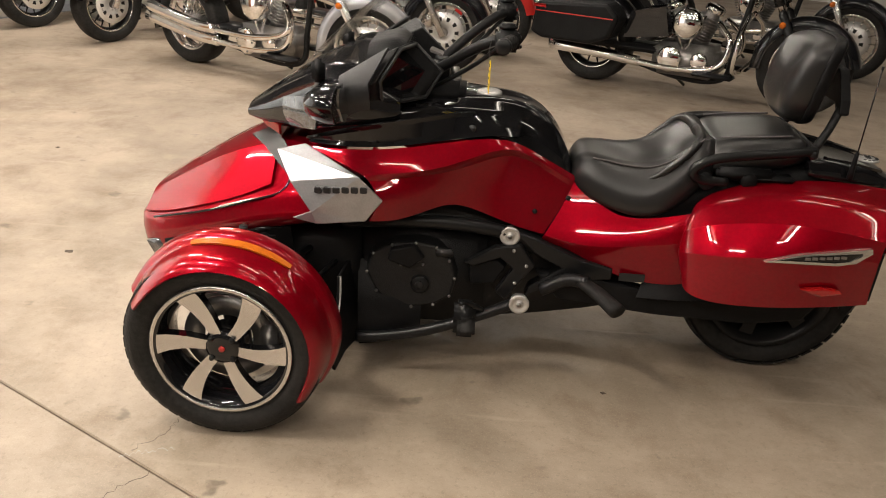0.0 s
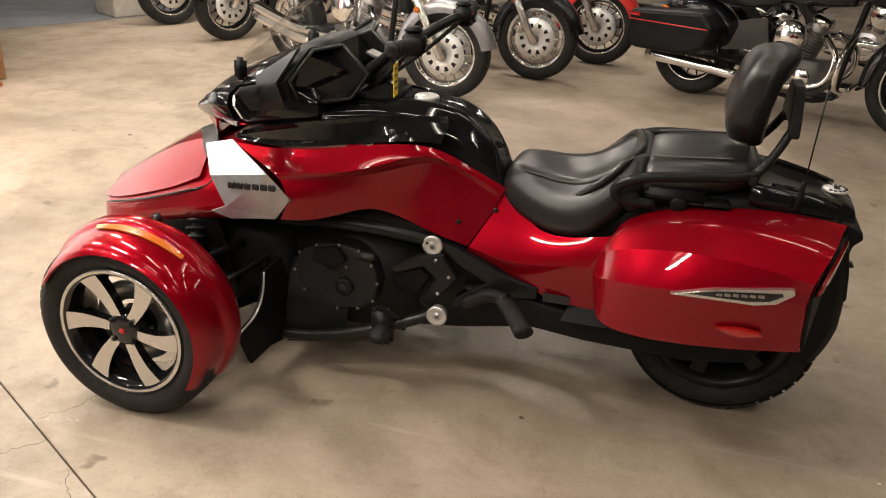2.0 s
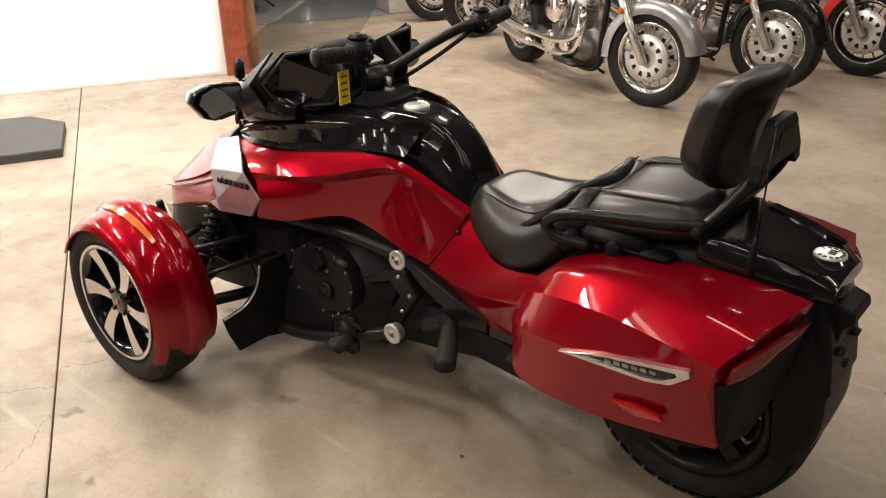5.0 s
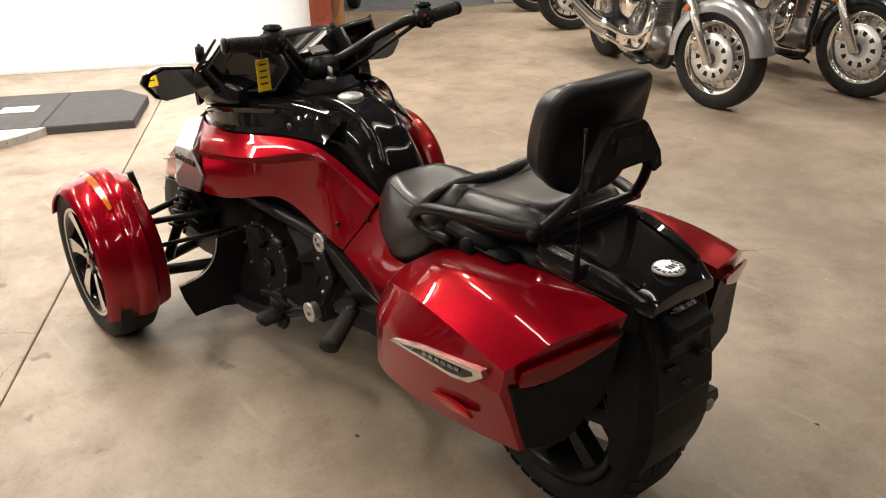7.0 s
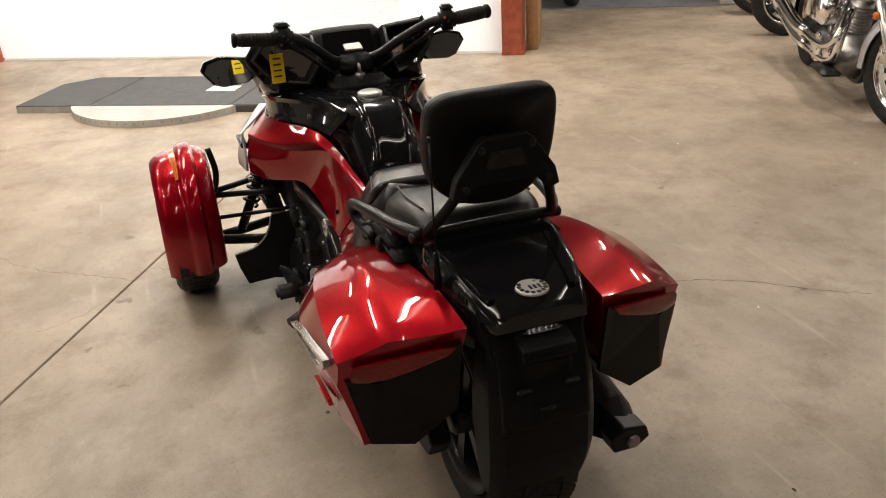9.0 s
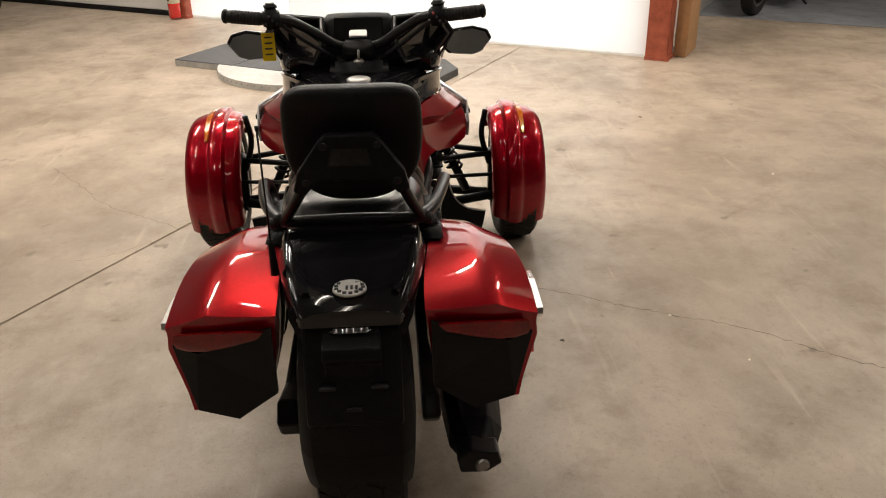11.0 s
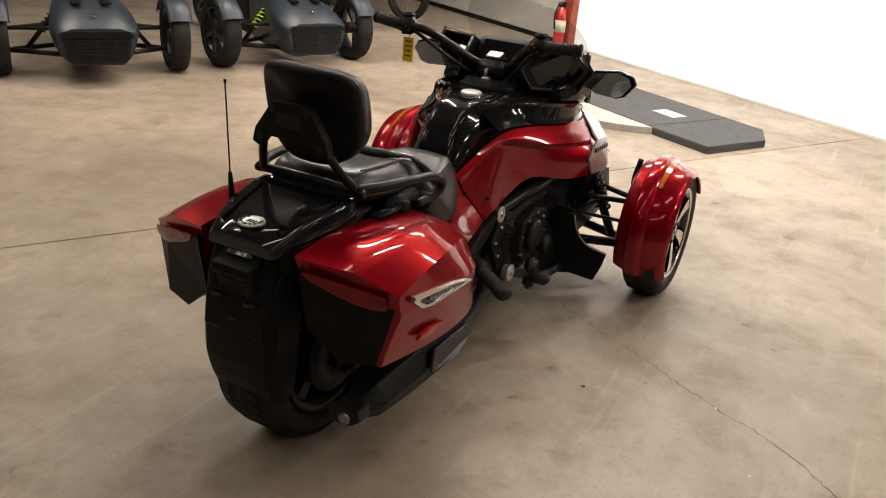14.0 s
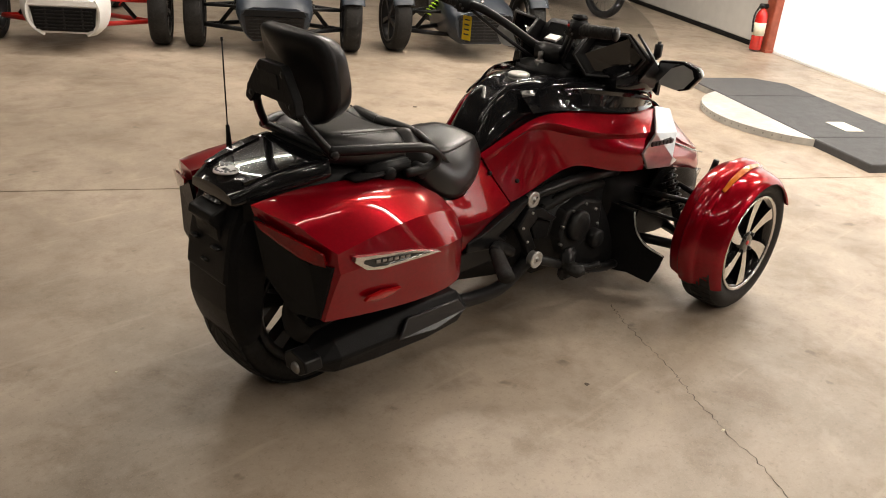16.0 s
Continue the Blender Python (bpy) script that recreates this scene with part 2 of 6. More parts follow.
def box(bm, x0, y0, z0, x1, y1, z1, bevel=0.0, m=None):
    r = bmesh.ops.create_cube(bm, size=1.0)
    vs = r["verts"]
    for v in vs:
        v.co = Vector(((x0 + x1) / 2 + v.co.x * (x1 - x0), (y0 + y1) / 2 + v.co.y * (y1 - y0), (z0 + z1) / 2 + v.co.z * (z1 - z0)))
    if bevel > 0:
        es = list({e for v in vs for e in v.link_edges})
        out = bmesh.ops.bevel(bm, geom=es, offset=bevel, segments=2, affect="EDGES")
        vs = list({v for f in out["faces"] for v in f.verts} | {v for v in vs if v.is_valid})
    if m is not None:
        bmesh.ops.transform(bm, matrix=m, verts=vs)
    return vs


def boxed(*a, **k):
    bm = bmesh.new()
    box(bm, *a, **k)
    return bm


def smooth_path(pts, steps=6):
    pts = [Vector(p) for p in pts]
    if len(pts) < 3:
        return pts
    ext = [2 * pts[0] - pts[1], *pts, 2 * pts[-1] - pts[-2]]
    out = []
    for i in range(1, len(ext) - 2):
        p0, p1, p2, p3 = ext[i - 1:i + 3]
        for k in range(steps):
            t = k / steps
            out.append(0.5 * (2 * p1 + (p2 - p0) * t + (2 * p0 - 5 * p1 + 4 * p2 - p3) * t * t + (3 * p1 - p0 - 3 * p2 + p3) * t ** 3))
    return out + [pts[-1]]


def tube(bm, pts, r, seg=12, steps=6, flat=1.0, ends=True):
    """A round bar along a smooth path; r a number or (first, last)."""
    path = smooth_path(pts, steps)
    r0, r1 = r if isinstance(r, tuple) else (r, r)
    rings, up = [], Vector((0, 0, 1))
    for i, p in enumerate(path):
        d = (path[min(i + 1, len(path) - 1)] - path[max(i - 1, 0)]).normalized()
        if i == 0:
            up = Vector((0, 0, 1)) if abs(d.z) < 0.9 else Vector((1, 0, 0))
        side = d.cross(up).normalized()
        up = side.cross(d).normalized()
        rad = r0 + (r1 - r0) * i / max(1, len(path) - 1)
        rings.append([bm.verts.new(p + side * math.cos(a) * rad + up * math.sin(a) * rad * flat) for a in (2 * math.pi * k / seg for k in range(seg))])
    for a, b in zip(rings, rings[1:]):
        for k in range(seg):
            bm.faces.new((a[k], a[(k + 1) % seg], b[(k + 1) % seg], b[k]))
    if ends:
        bm.faces.new(rings[0][::-1])
        bm.faces.new(rings[-1])
    return bm


def tubed(*a, **k):
    return tube(bmesh.new(), *a, **k)


def cyl(bm, p, q, r, seg=20, bevel=0.0):
    """A round bar from p to q with slightly rounded ends."""
    p, q = Vector(p), Vector(q)
    d = (q - p).normalized()
    b = min(bevel, (q - p).length / 3)
    prof = [(0, r)] if b <= 0 else [(0, r - b), (b, r)]
    prof += [((q - p).length, r)] if b <= 0 else [((q - p).length - b, r), ((q - p).length, r - b)]
    side = d.orthogonal().normalized()
    up = d.cross(side)
    rings = [[bm.verts.new(p + d * t + (side * math.cos(a) + up * math.sin(a)) * rr) for a in (2 * math.pi * k / seg for k in range(seg))] for t, rr in prof]
    for a, c in zip(rings, rings[1:]):
        for k in range(seg):
            bm.faces.new((a[k], a[(k + 1) % seg], c[(k + 1) % seg], c[k]))
    bm.faces.new(rings[0][::-1])
    bm.faces.new(rings[-1])
    return bm


def cyld(*a, **k):
    return cyl(bmesh.new(), *a, **k)


def revolve(bm, prof, centre=(0, 0, 0), seg=48, closed=True):
    """Turns (y, r) round the y axis through centre."""
    c = Vector(centre)
    rings = [[bm.verts.new(c + Vector((r * math.cos(a), y, r * math.sin(a)))) for y, r in prof] for a in (2 * math.pi * k / seg for k in range(seg))]
    n = len(prof)
    for i in range(seg):
        a, b = rings[i], rings[(i + 1) % seg]
        for k in range(n if closed else n - 1):
            bm.faces.new((a[k], a[(k + 1) % n], b[(k + 1) % n], b[k]))
    bmesh.ops.recalc_face_normals(bm, faces=bm.faces)
    return bm


def grid_faces(bm, rows, wrap=False):
    vs = [[bm.verts.new(p) for p in row] for row in rows]
    for a, b in zip(vs, vs[1:]):
        n = len(a)
        for k in range(n if wrap else n - 1):
            bm.faces.new((a[k], a[(k + 1) % n], b[(k + 1) % n], b[k]))
    return vs


def crease(bm, pairs, amount=1.0):
    layer = bm.edges.layers.float.get("crease_edge") or bm.edges.layers.float.new("crease_edge")
    for a, b in pairs:
        e = bm.edges.get((a, b))
        if e:
            e[layer] = amount
            e.smooth = amount < 0.72


def dress(ob, thick=0.0, sub=2, bevel=0.0):
    if sub:
        s = ob.modifiers.new("round", "SUBSURF")
        s.levels = s.render_levels = sub
    if thick:
        s = ob.modifiers.new("thick", "SOLIDIFY")
        s.thickness, s.offset = thick, 0.0
    if bevel:
        b = ob.modifiers.new("edge", "BEVEL")
        b.width, b.segments, b.limit_method, b.angle_limit = bevel, 2, "ANGLE", radians(35)
    return ob


def sheet(name, rows, material, parent, thick=0.008, sub=2, folds=(), side=1, label="", cols=(), rim=1.0):
    """A bent panel through rows of points; folds: rows kept as sharp creases; cols: columns kept sharp."""
    bm = bmesh.new()
    vs = grid_faces(bm, [[(x, y * side, z) for x, y, z in row] for row in rows])
    last = len(vs) - 1
    for i, row in enumerate(vs):
        amount = rim if i in (0, last) else (0.9 if i in folds else 0)
        if amount:
            crease(bm, zip(row, row[1:]), amount)
    for j in range(len(vs[0])):
        amount = rim if j in (0, len(vs[0]) - 1) else (0.9 if j in cols else 0)
        if amount:
            crease(bm, zip([r[j] for r in vs], [r[j] for r in vs[1:]]), amount)
    bmesh.ops.recalc_face_normals(bm, faces=bm.faces)
    return dress(part(name, bm, material, parent, label), thick, sub)


def hull(name, sections, material, parent, sub=2, folds=(), label="", cap=True, ends=0.6):
    """A symmetric body: sections (x, [(y, z) ...]) from the middle line to the lower edge, mirrored over y = 0."""
    bm = bmesh.new()
    rows = []
    for x, half in sections:
        rows.append([(x, -y, z) for y, z in half[:0:-1]] + [(x, y, z) for y, z in half])
    vs = grid_faces(bm, rows)
    n = len(sections[0][1])
    for f in folds:
        for j in (n - 1 + f, n - 1 - f):
            crease(bm, zip([r[j] for r in vs], [r[j] for r in vs[1:]]), 0.7)
    if cap:
        bm.faces.new(vs[0])
        bm.faces.new(vs[-1][::-1])
        for a, b in zip(vs, vs[1:]):
            bm.faces.new((a[-1], a[0], b[0], b[-1]))
        for r in (vs[0], vs[-1]):
            crease(bm, zip(r, r[1:] + r[:1]), ends)
        for j in (0, -1):
            crease(bm, zip([r[j] for r in vs], [r[j] for r in vs[1:]]), 0.7)
    bmesh.ops.recalc_face_normals(bm, faces=bm.faces)
    return dress(part(name, bm, material, parent, label), 0 if cap else 0.008, sub)


def prism(bm, outline, d0, d1, axis="y", inset=0.0):
    """An outline of (u, v) drawn out from d0 to d1 along an axis; inset shrinks the far end towards the middle."""
    cu, cv = sum(p[0] for p in outline) / len(outline), sum(p[1] for p in outline) / len(outline)

    def at(u, v, d):
        return {"y": (u, d, v), "x": (d, u, v), "z": (u, v, d)}[axis]

    a = [bm.verts.new(at(u, v, d0)) for u, v in outline]
    b = [bm.verts.new(at(u + (cu - u) * inset, v + (cv - v) * inset, d1)) for u, v in outline]
    n = len(a)
    fs = [bm.faces.new(a), bm.faces.new(b[::-1])]
    for k in range(n):
        fs.append(bm.faces.new((a[(k + 1) % n], a[k], b[k], b[(k + 1) % n])))
    bmesh.ops.recalc_face_normals(bm, faces=fs)
    return a + b


def prismed(*a, **k):
    bm = bmesh.new()
    prism(bm, *a, **k)
    return bm

# ---- the hall ----


def structure(name, bm, material, label, category, m=None, smooth=False):
    ob = part(name, bm, material, None, label, smooth)
    if m is not None:
        ob.matrix_basis = m
    return tagged(ob, label, category, kind="structure")


JOINT = 1.69
floor = structure("floor", boxed(-11, -13, -0.12, 12, 11, -0.02), M_GAP, "stained tan concrete hall floor with joints", "floor", HALL)
for a0, a1, b0, b1, material in ((-11, JOINT - 0.003, -7.65, 11, M_FLOOR), (JOINT + 0.003, 12, -7.65, 11, M_FLOOR), (-11, 12, -13, -7.66, M_FLOOR2)):
    part("slab", boxed(a0, b0, -0.019, a1, b1, 0, bevel=0.003), material, floor, smooth=False)

# ceiling out of view, its paint kept dark to limit bounce and grey reflections
ceiling = structure("ceiling", boxed(-11, -13, CEILING, 12, 11, CEILING + 0.15), M_CEIL, "dull painted hall ceiling, out of view", "ceiling", HALL)
structure("wall_south", boxed(-11, 10.8, 0, 12, 11, CEILING), M_WALL, "pale painted hall wall", "wall", HALL)
structure("wall_west", boxed(-11, -12.8, 0, -10.8, 10.8, CEILING), M_WALL, "pale painted hall wall", "wall", HALL)
structure("wall_east", boxed(11.8, -12.8, 0, 12, 10.8, CEILING), M_WALL, "pale painted hall wall", "wall", HALL)
structure("wall_north", boxed(-10.8, -12.8, 0, 11.8, -12.6, CEILING), M_WALL, "pale wall of the neighbouring bay", "wall", HALL)
structure("wall_bay", boxed(0.60, -12.6, 0, 0.72, DOOR_B - 0.23, CEILING), M_WALL, "pale side wall of the neighbouring bay", "wall", HALL)
structure("wall_lintel", boxed(0.30, DOOR_B - 0.22, 3.05, 11.8, DOOR_B - 0.02, CEILING), M_WALL, "pale wall above the doors", "wall", HALL)
# unseen wall added to shut in the lamp behind the door
structure("lamp_box_wall", boxed(0.73, DOOR_B - 2.6, 0, 11.7, DOOR_B - 2.45, CEILING), M_WALL, "unseen wall closing the lamp space behind the white door", "wall", HALL)

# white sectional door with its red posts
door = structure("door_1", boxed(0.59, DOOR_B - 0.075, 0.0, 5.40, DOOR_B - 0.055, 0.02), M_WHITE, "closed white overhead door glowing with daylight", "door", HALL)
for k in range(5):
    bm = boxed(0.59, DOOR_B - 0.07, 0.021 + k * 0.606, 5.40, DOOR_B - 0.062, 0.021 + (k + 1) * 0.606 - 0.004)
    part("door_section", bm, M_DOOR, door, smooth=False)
for a0, a1 in ((0.41, 0.59), (5.40, 5.55)):
    bm = boxed(a0, DOOR_B - 0.16, 0, a1, DOOR_B + 0.03, 3.05, bevel=0.006)
    box(bm, a0 - 0.012, DOOR_B - 0.17, 0.0, a1 + 0.002, DOOR_B + 0.038, 0.03)
    structure("door_post", bm, M_POST, "oxide red painted steel door post", "post", HALL)
board = structure("wall_end_board", boxed(0.30, DOOR_B - 0.60, 0, 0.40, DOOR_B - 0.17, 3.05, bevel=0.004), M_BOARD, "brown timber board closing the wall end", "board", HALL)
bm = boxed(0.405, DOOR_B + 0.03, 1.10, 0.46, DOOR_B + 0.07, 1.24, bevel=0.006)
tagged(part("switch_box", bm, M_WHITE, None, "small white switch box on the door post", False), "small white switch box on the red door post", "switch").matrix_basis = HALL

# pale second door beyond, with its black bottom seal
door2 = structure("door_2", boxed(5.55, DOOR_B - 0.09, 0.05, 10.4, DOOR_B - 0.05, 3.05), M_WALL, "closed pale grey overhead door", "door", HALL)
for k in range(6):
    part("door_section", boxed(5.58, DOOR_B - 0.049, 0.055 + k * 0.5, 10.4, DOOR_B - 0.036, 0.545 + k * 0.5, bevel=0.004), M_WALL, door2, smooth=False)
part("bottom_seal", boxed(5.56, DOOR_B - 0.088, 0.0, 10.4, DOOR_B - 0.03, 0.05, bevel=0.01), M_PLASTIC, door2, "black rubber seal", False)
structure("wall_corner", boxed(10.4, DOOR_B - 0.2, 0, 11.8, DOOR_B, 3.05), M_WALL, "pale wall beside the grey door", "wall", HALL)
bm = boxed(-1.9, -8.15, 0, -1.45, -7.7, CEILING, bevel=0.01)
structure("pillar", bm, M_PILLAR, "pale square concrete pillar", "pillar", HALL)

# fluorescent fittings, one at every lamp, the added dim ones included
first = None
for a, b, watts in TUBES:
    if first is None:
        first = thing("ceiling_light", "white fluorescent ceiling light with two tubes, out of view", "ceiling light", hall(a, b, CEILING), "ceiling lights")
        part("housing", boxed(-0.15, -0.66, -0.06, 0.15, 0.66, 0, bevel=0.01), M_WHITE, first)
        for x in (-0.06, 0.06):
            part("tube", cyld((x, -0.61, -0.095), (x, 0.61, -0.095), 0.014, 10), M_TUBE, first)
            part("tube_clip", boxed(x - 0.014, -0.64, -0.12, x + 0.014, -0.61, -0.055), M_WHITE, first)
    else:
        copy_thing(first, hall(a, b, CEILING))

# low rubber-decked turntable platform by the door
deck = thing("vehicle_turntable", "low grey rubber-decked platform with pale round turntable", "platform", HALL)
segments = [(1.76, 2.32), (2.32, 3.42), (3.42, 4.02)]
for k, (a0, a1) in enumerate(segments):
    o = [(a0 + 0.003, -3.72), (a1 - 0.003, -3.72), (a1 - 0.003, -4.58), (a0 + 0.003, -4.58)]
    if k == 0:
        o = [(a0, -3.74), (a1 - 0.003, -3.72), (a1 - 0.003, -4.58), (a0 + 0.22, -4.58), (a0, -4.34)]
    if k == 2:
        o = [(a0 + 0.003, -3.72), (a1 - 0.02, -3.71), (a1, -4.36), (a1 - 0.2, -4.58), (a0 + 0.003, -4.58)]
    bm = prismed(o, 0.0, 0.046, "z")
    ob = part("deck_plate", bm, M_EDGE if k else M_MAT, deck, "worn edge under grey rubber", False)
    part("rubber_top", prismed(o, 0.0465, 0.054, "z", 0.01), M_MAT, ob, "grey ribbed rubber", False)
bm = bmesh.new()
arc = [(2.92 + 0.72 * math.cos(t), -4.06 + 0.72 * math.sin(t)) for t in (math.radians(27 + 126 * k / 28) for k in range(29))]
prism(bm, arc, 0.0, 0.050, "z")
part("turntable_disc", bm, M_DISC, deck, "pale worn steel disc", False)
for t in range(40, 142, 5):
    c, s_ = math.cos(math.radians(t)), math.sin(math.radians(t))
    part("rim_stud", cyld((2.92 + 0.718 * c, -4.06 + 0.718 * s_, 0.028), (2.92 + 0.724 * c, -4.06 + 0.724 * s_, 0.028), 0.006, 8), M_DULLSTEEL, deck)
part("paper_sheet", boxed(2.45, -4.25, 0.055, 2.68, -4.10, 0.0565), M_PAPER, deck, "pale paper stuck on the deck", False)

# ---- the red three-wheeler ----
trike = thing("three_wheeled_motorcycle", "candy red and black three-wheeled touring motorcycle on concrete", "motorcycle")
WB, FR, FY, RR = 1.709, 0.280, 0.628, 0.289
RX = 0.056


def spoke_bm(r0, r1, w0, w1, y0, y1, sweep, steps=5, dish=0.0):
    """One flat wheel spoke along +x, its outer face (slot 0) machined, its flanks (slot 1) dark."""
    bm = bmesh.new()
    rows = []
    for k in range(steps + 1):
        t = k / steps
        r, w = r0 + (r1 - r0) * t, w0 + (w1 - w0) * (t ** 1.4)
        a = sweep * (t ** 1.6)
        c, s_ = math.cos(a), math.sin(a)
        yy = y1 - dish * (1 - t)
        pts = []
        for off, y in ((-w / 2, yy), (w / 2, yy), (w / 2 * 0.8, y0), (-w / 2 * 0.8, y0)):
            pts.append((r * c - off * s_, y, r * s_ + off * c))
        rows.append(pts)
    vs = grid_faces(bm, rows, wrap=True)
    bm.faces.new(vs[0][::-1])
    bm.faces.new(vs[-1])
    bmesh.ops.recalc_face_normals(bm, faces=bm.faces)
    bm.faces.ensure_lookup_table()
    for f in bm.faces:
        n = f.normal
        f.material_index = 0 if n.y * (1 if y1 > y0 else -1) > 0.6 else 1
    return bm


def tyre_bm(r, w, bead, seg=64):
    h = w / 2
    prof = [(-h * 0.78, bead), (-h * 0.98, bead + (r - bead) * 0.35), (-h, bead + (r - bead) * 0.62), (-h * 0.90, r - 0.018), (-h * 0.72, r - 0.005), (-h * 0.3, r), (0, r + 0.001),
            (h * 0.3, r), (h * 0.72, r - 0.005), (h * 0.90, r - 0.018), (h, bead + (r - bead) * 0.62), (h * 0.98, bead + (r - bead) * 0.35), (h * 0.78, bead)]
    return revolve(bmesh.new(), prof, seg=seg)


def tread(parent, r, w, count, material, slant=0.5, lugs=((-0.52, 0.22), (0.0, 0.24), (0.52, 0.22))):
    """Raised tread blocks round a tyre."""
    bm = bmesh.new()
    for k in range(count):
        for j, (c, half) in enumerate(lugs):
            a0 = 2 * math.pi * (k + 0.37 * j) / count
            da = 2 * math.pi / count * 0.40
            y0, y1 = (c - half) * w / 2, (c + half) * w / 2
            sk = slant * (1 if j == 0 else -1 if j == 2 else 0.4) * da
            vs = []
            for rr in (-0.004, 0.0022):
                for y, a in ((y0, a0 - da + sk), (y1, a0 - da - sk), (y1, a0 + da - sk), (y0, a0 + da + sk)):
                    drop = 0.013 * max(0.0, abs(y) / (w / 2) - 0.45) ** 1.3 * 2.2
                    q = r + rr - drop
                    vs.append(bm.verts.new((q * math.cos(a), y, q * math.sin(a))))
            for f in ((4, 5, 6, 7), (0, 1, 5, 4), (1, 2, 6, 5), (2, 3, 7, 6), (3, 0, 4, 7)):
                bm.faces.new([vs[i] for i in f])
    bmesh.ops.recalc_face_normals(bm, faces=bm.faces)
    return tagged(part("tread", bm, material, parent, smooth=False), kind="stuff")


def front_wheel(side):
    w = part("front_wheel", revolve(bmesh.new(), [(-0.07, 0.180), (-0.075, 0.196), (-0.066, 0.196), (-0.05, 0.174), (0.045, 0.170), (0.062, 0.188), (0.075, 0.196), (0.075, 0.185), (0.066, 0.178), (0.04, 0.160), (-0.05, 0.164)], seg=56),
             M_BLACK, trike, "gloss black wheel with machined spokes")
    w.matrix_basis = pose(WB, side * FY, FR, 0, 0, 0)
    part("tyre", tyre_bm(FR, 0.165, 0.190), M_TYRE, w)
    tread(w, FR, 0.165, 46, M_TYRE)
    part("rim_lip", revolve(bmesh.new(), [(side * 0.066, 0.182), (side * 0.0765, 0.188), (side * 0.0768, 0.1975), (side * 0.068, 0.1985)], seg=56), M_MACHINED, w, "machined silver rim lip")
    for k in range(6):
        bm = spoke_bm(0.044, 0.184, 0.030, 0.062, side * 0.028, side * 0.070, -0.16, dish=side * 0.012)
        bmesh.ops.rotate(bm, cent=(0, 0, 0), matrix=Matrix.Rotation(radians(-(130 + 60 * k) if side > 0 else -(100 + 60 * k)), 3, "Y"), verts=bm.verts)
        part("spoke", bm, [M_MACHINED, M_BLACK], w, "machined silver spoke", False)
    part("hub", revolve(bmesh.new(), [(side * 0.0, 0.0), (side * 0.0, 0.06), (side * 0.045, 0.054), (side * 0.06, 0.045), (side * 0.064, 0.032), (side * 0.062, 0.0)], seg=28, closed=False), M_BLACK, w)
    for k in range(4):
        a = radians(45 + 90 * k)
        part("wheel_nut", cyld((0.042 * math.cos(a), side * 0.055, 0.042 * math.sin(a)), (0.042 * math.cos(a), side * 0.068, 0.042 * math.sin(a)), 0.008, 6), M_SATIN, w)
    part("hub_badge", cyld((0, side * 0.06, 0), (0, side * 0.0655, 0), 0.009, 16), M_REDARM, w, "small red centre badge")
    part("brake_disc", revolve(bmesh.new(), [(side * -0.012, 0.07), (side * -0.012, 0.128), (side * -0.005, 0.128), (side * -0.005, 0.07)], seg=40), M_DULLSTEEL, w)
    part("brake_caliper", boxed(-0.14, side * -0.035, -0.05, -0.095, side * 0.02, 0.05, bevel=0.008), M_DULLSTEEL, w)
    return w


def fender(side):
    prof = [(0.510, 0.262), (0.513, 0.296), (0.524, 0.308), (0.556, 0.316), (0.562, 0.318), (0.572, 0.334), (0.612, 0.335), (0.626, 0.318), (0.634, 0.314), (0.678, 0.306), (0.712, 0.292), (0.724, 0.272)]
    rows = []
    lo, hi = 34, 206
    n = 15
    for k in range(n):
        t = k / (n - 1)
        d = radians(lo + (hi - lo) * t)
        tip = max(0.0, 1 - t / 0.18)
        tail = max(0.0, (t - 0.86) / 0.14)
        row = []
        for y, r in prof:
            q = r - 0.020 - 0.012 * tip * (r > 0.28) - 0.02 * tail * (r - 0.262) / 0.07
            lead = radians(10) * tip * (1 - abs(y - 0.64) / 0.17)
            dd = d - lead + radians(5) * tail * (y - 0.6) / 0.1
            row.append((WB + q * math.cos(dd), y, FR + q * math.sin(dd)))
        rows.append(row)
    f = sheet("front_fender", rows, M_RED, trike, 0.006, 1, cols=(4, 5, 7, 8), side=side, label="candy red ridged front fender")
    strip = []
    for k in range(9):
        d = radians(74 + 54 * k / 8)
        wdt = 0.011 * math.sin(math.pi * (k + 0.6) / 9.2)
        strip.append([(WB + r * math.cos(d), y, FR + r * math.sin(d)) for y, r in ((0.629 - wdt * 0.3, 0.304), (0.637 + wdt, 0.297))])
    sheet("side_reflector", strip, M_AMBER, f, 0.006, 1, side=side, label="amber reflector strip")
    part("stay", tubed([(WB - 0.02, side * 0.50, FR + 0.29), (WB - 0.02, side * 0.485, FR + 0.18), (WB - 0.01, side * 0.52, FR + 0.05)], 0.012), M_SATIN, f)


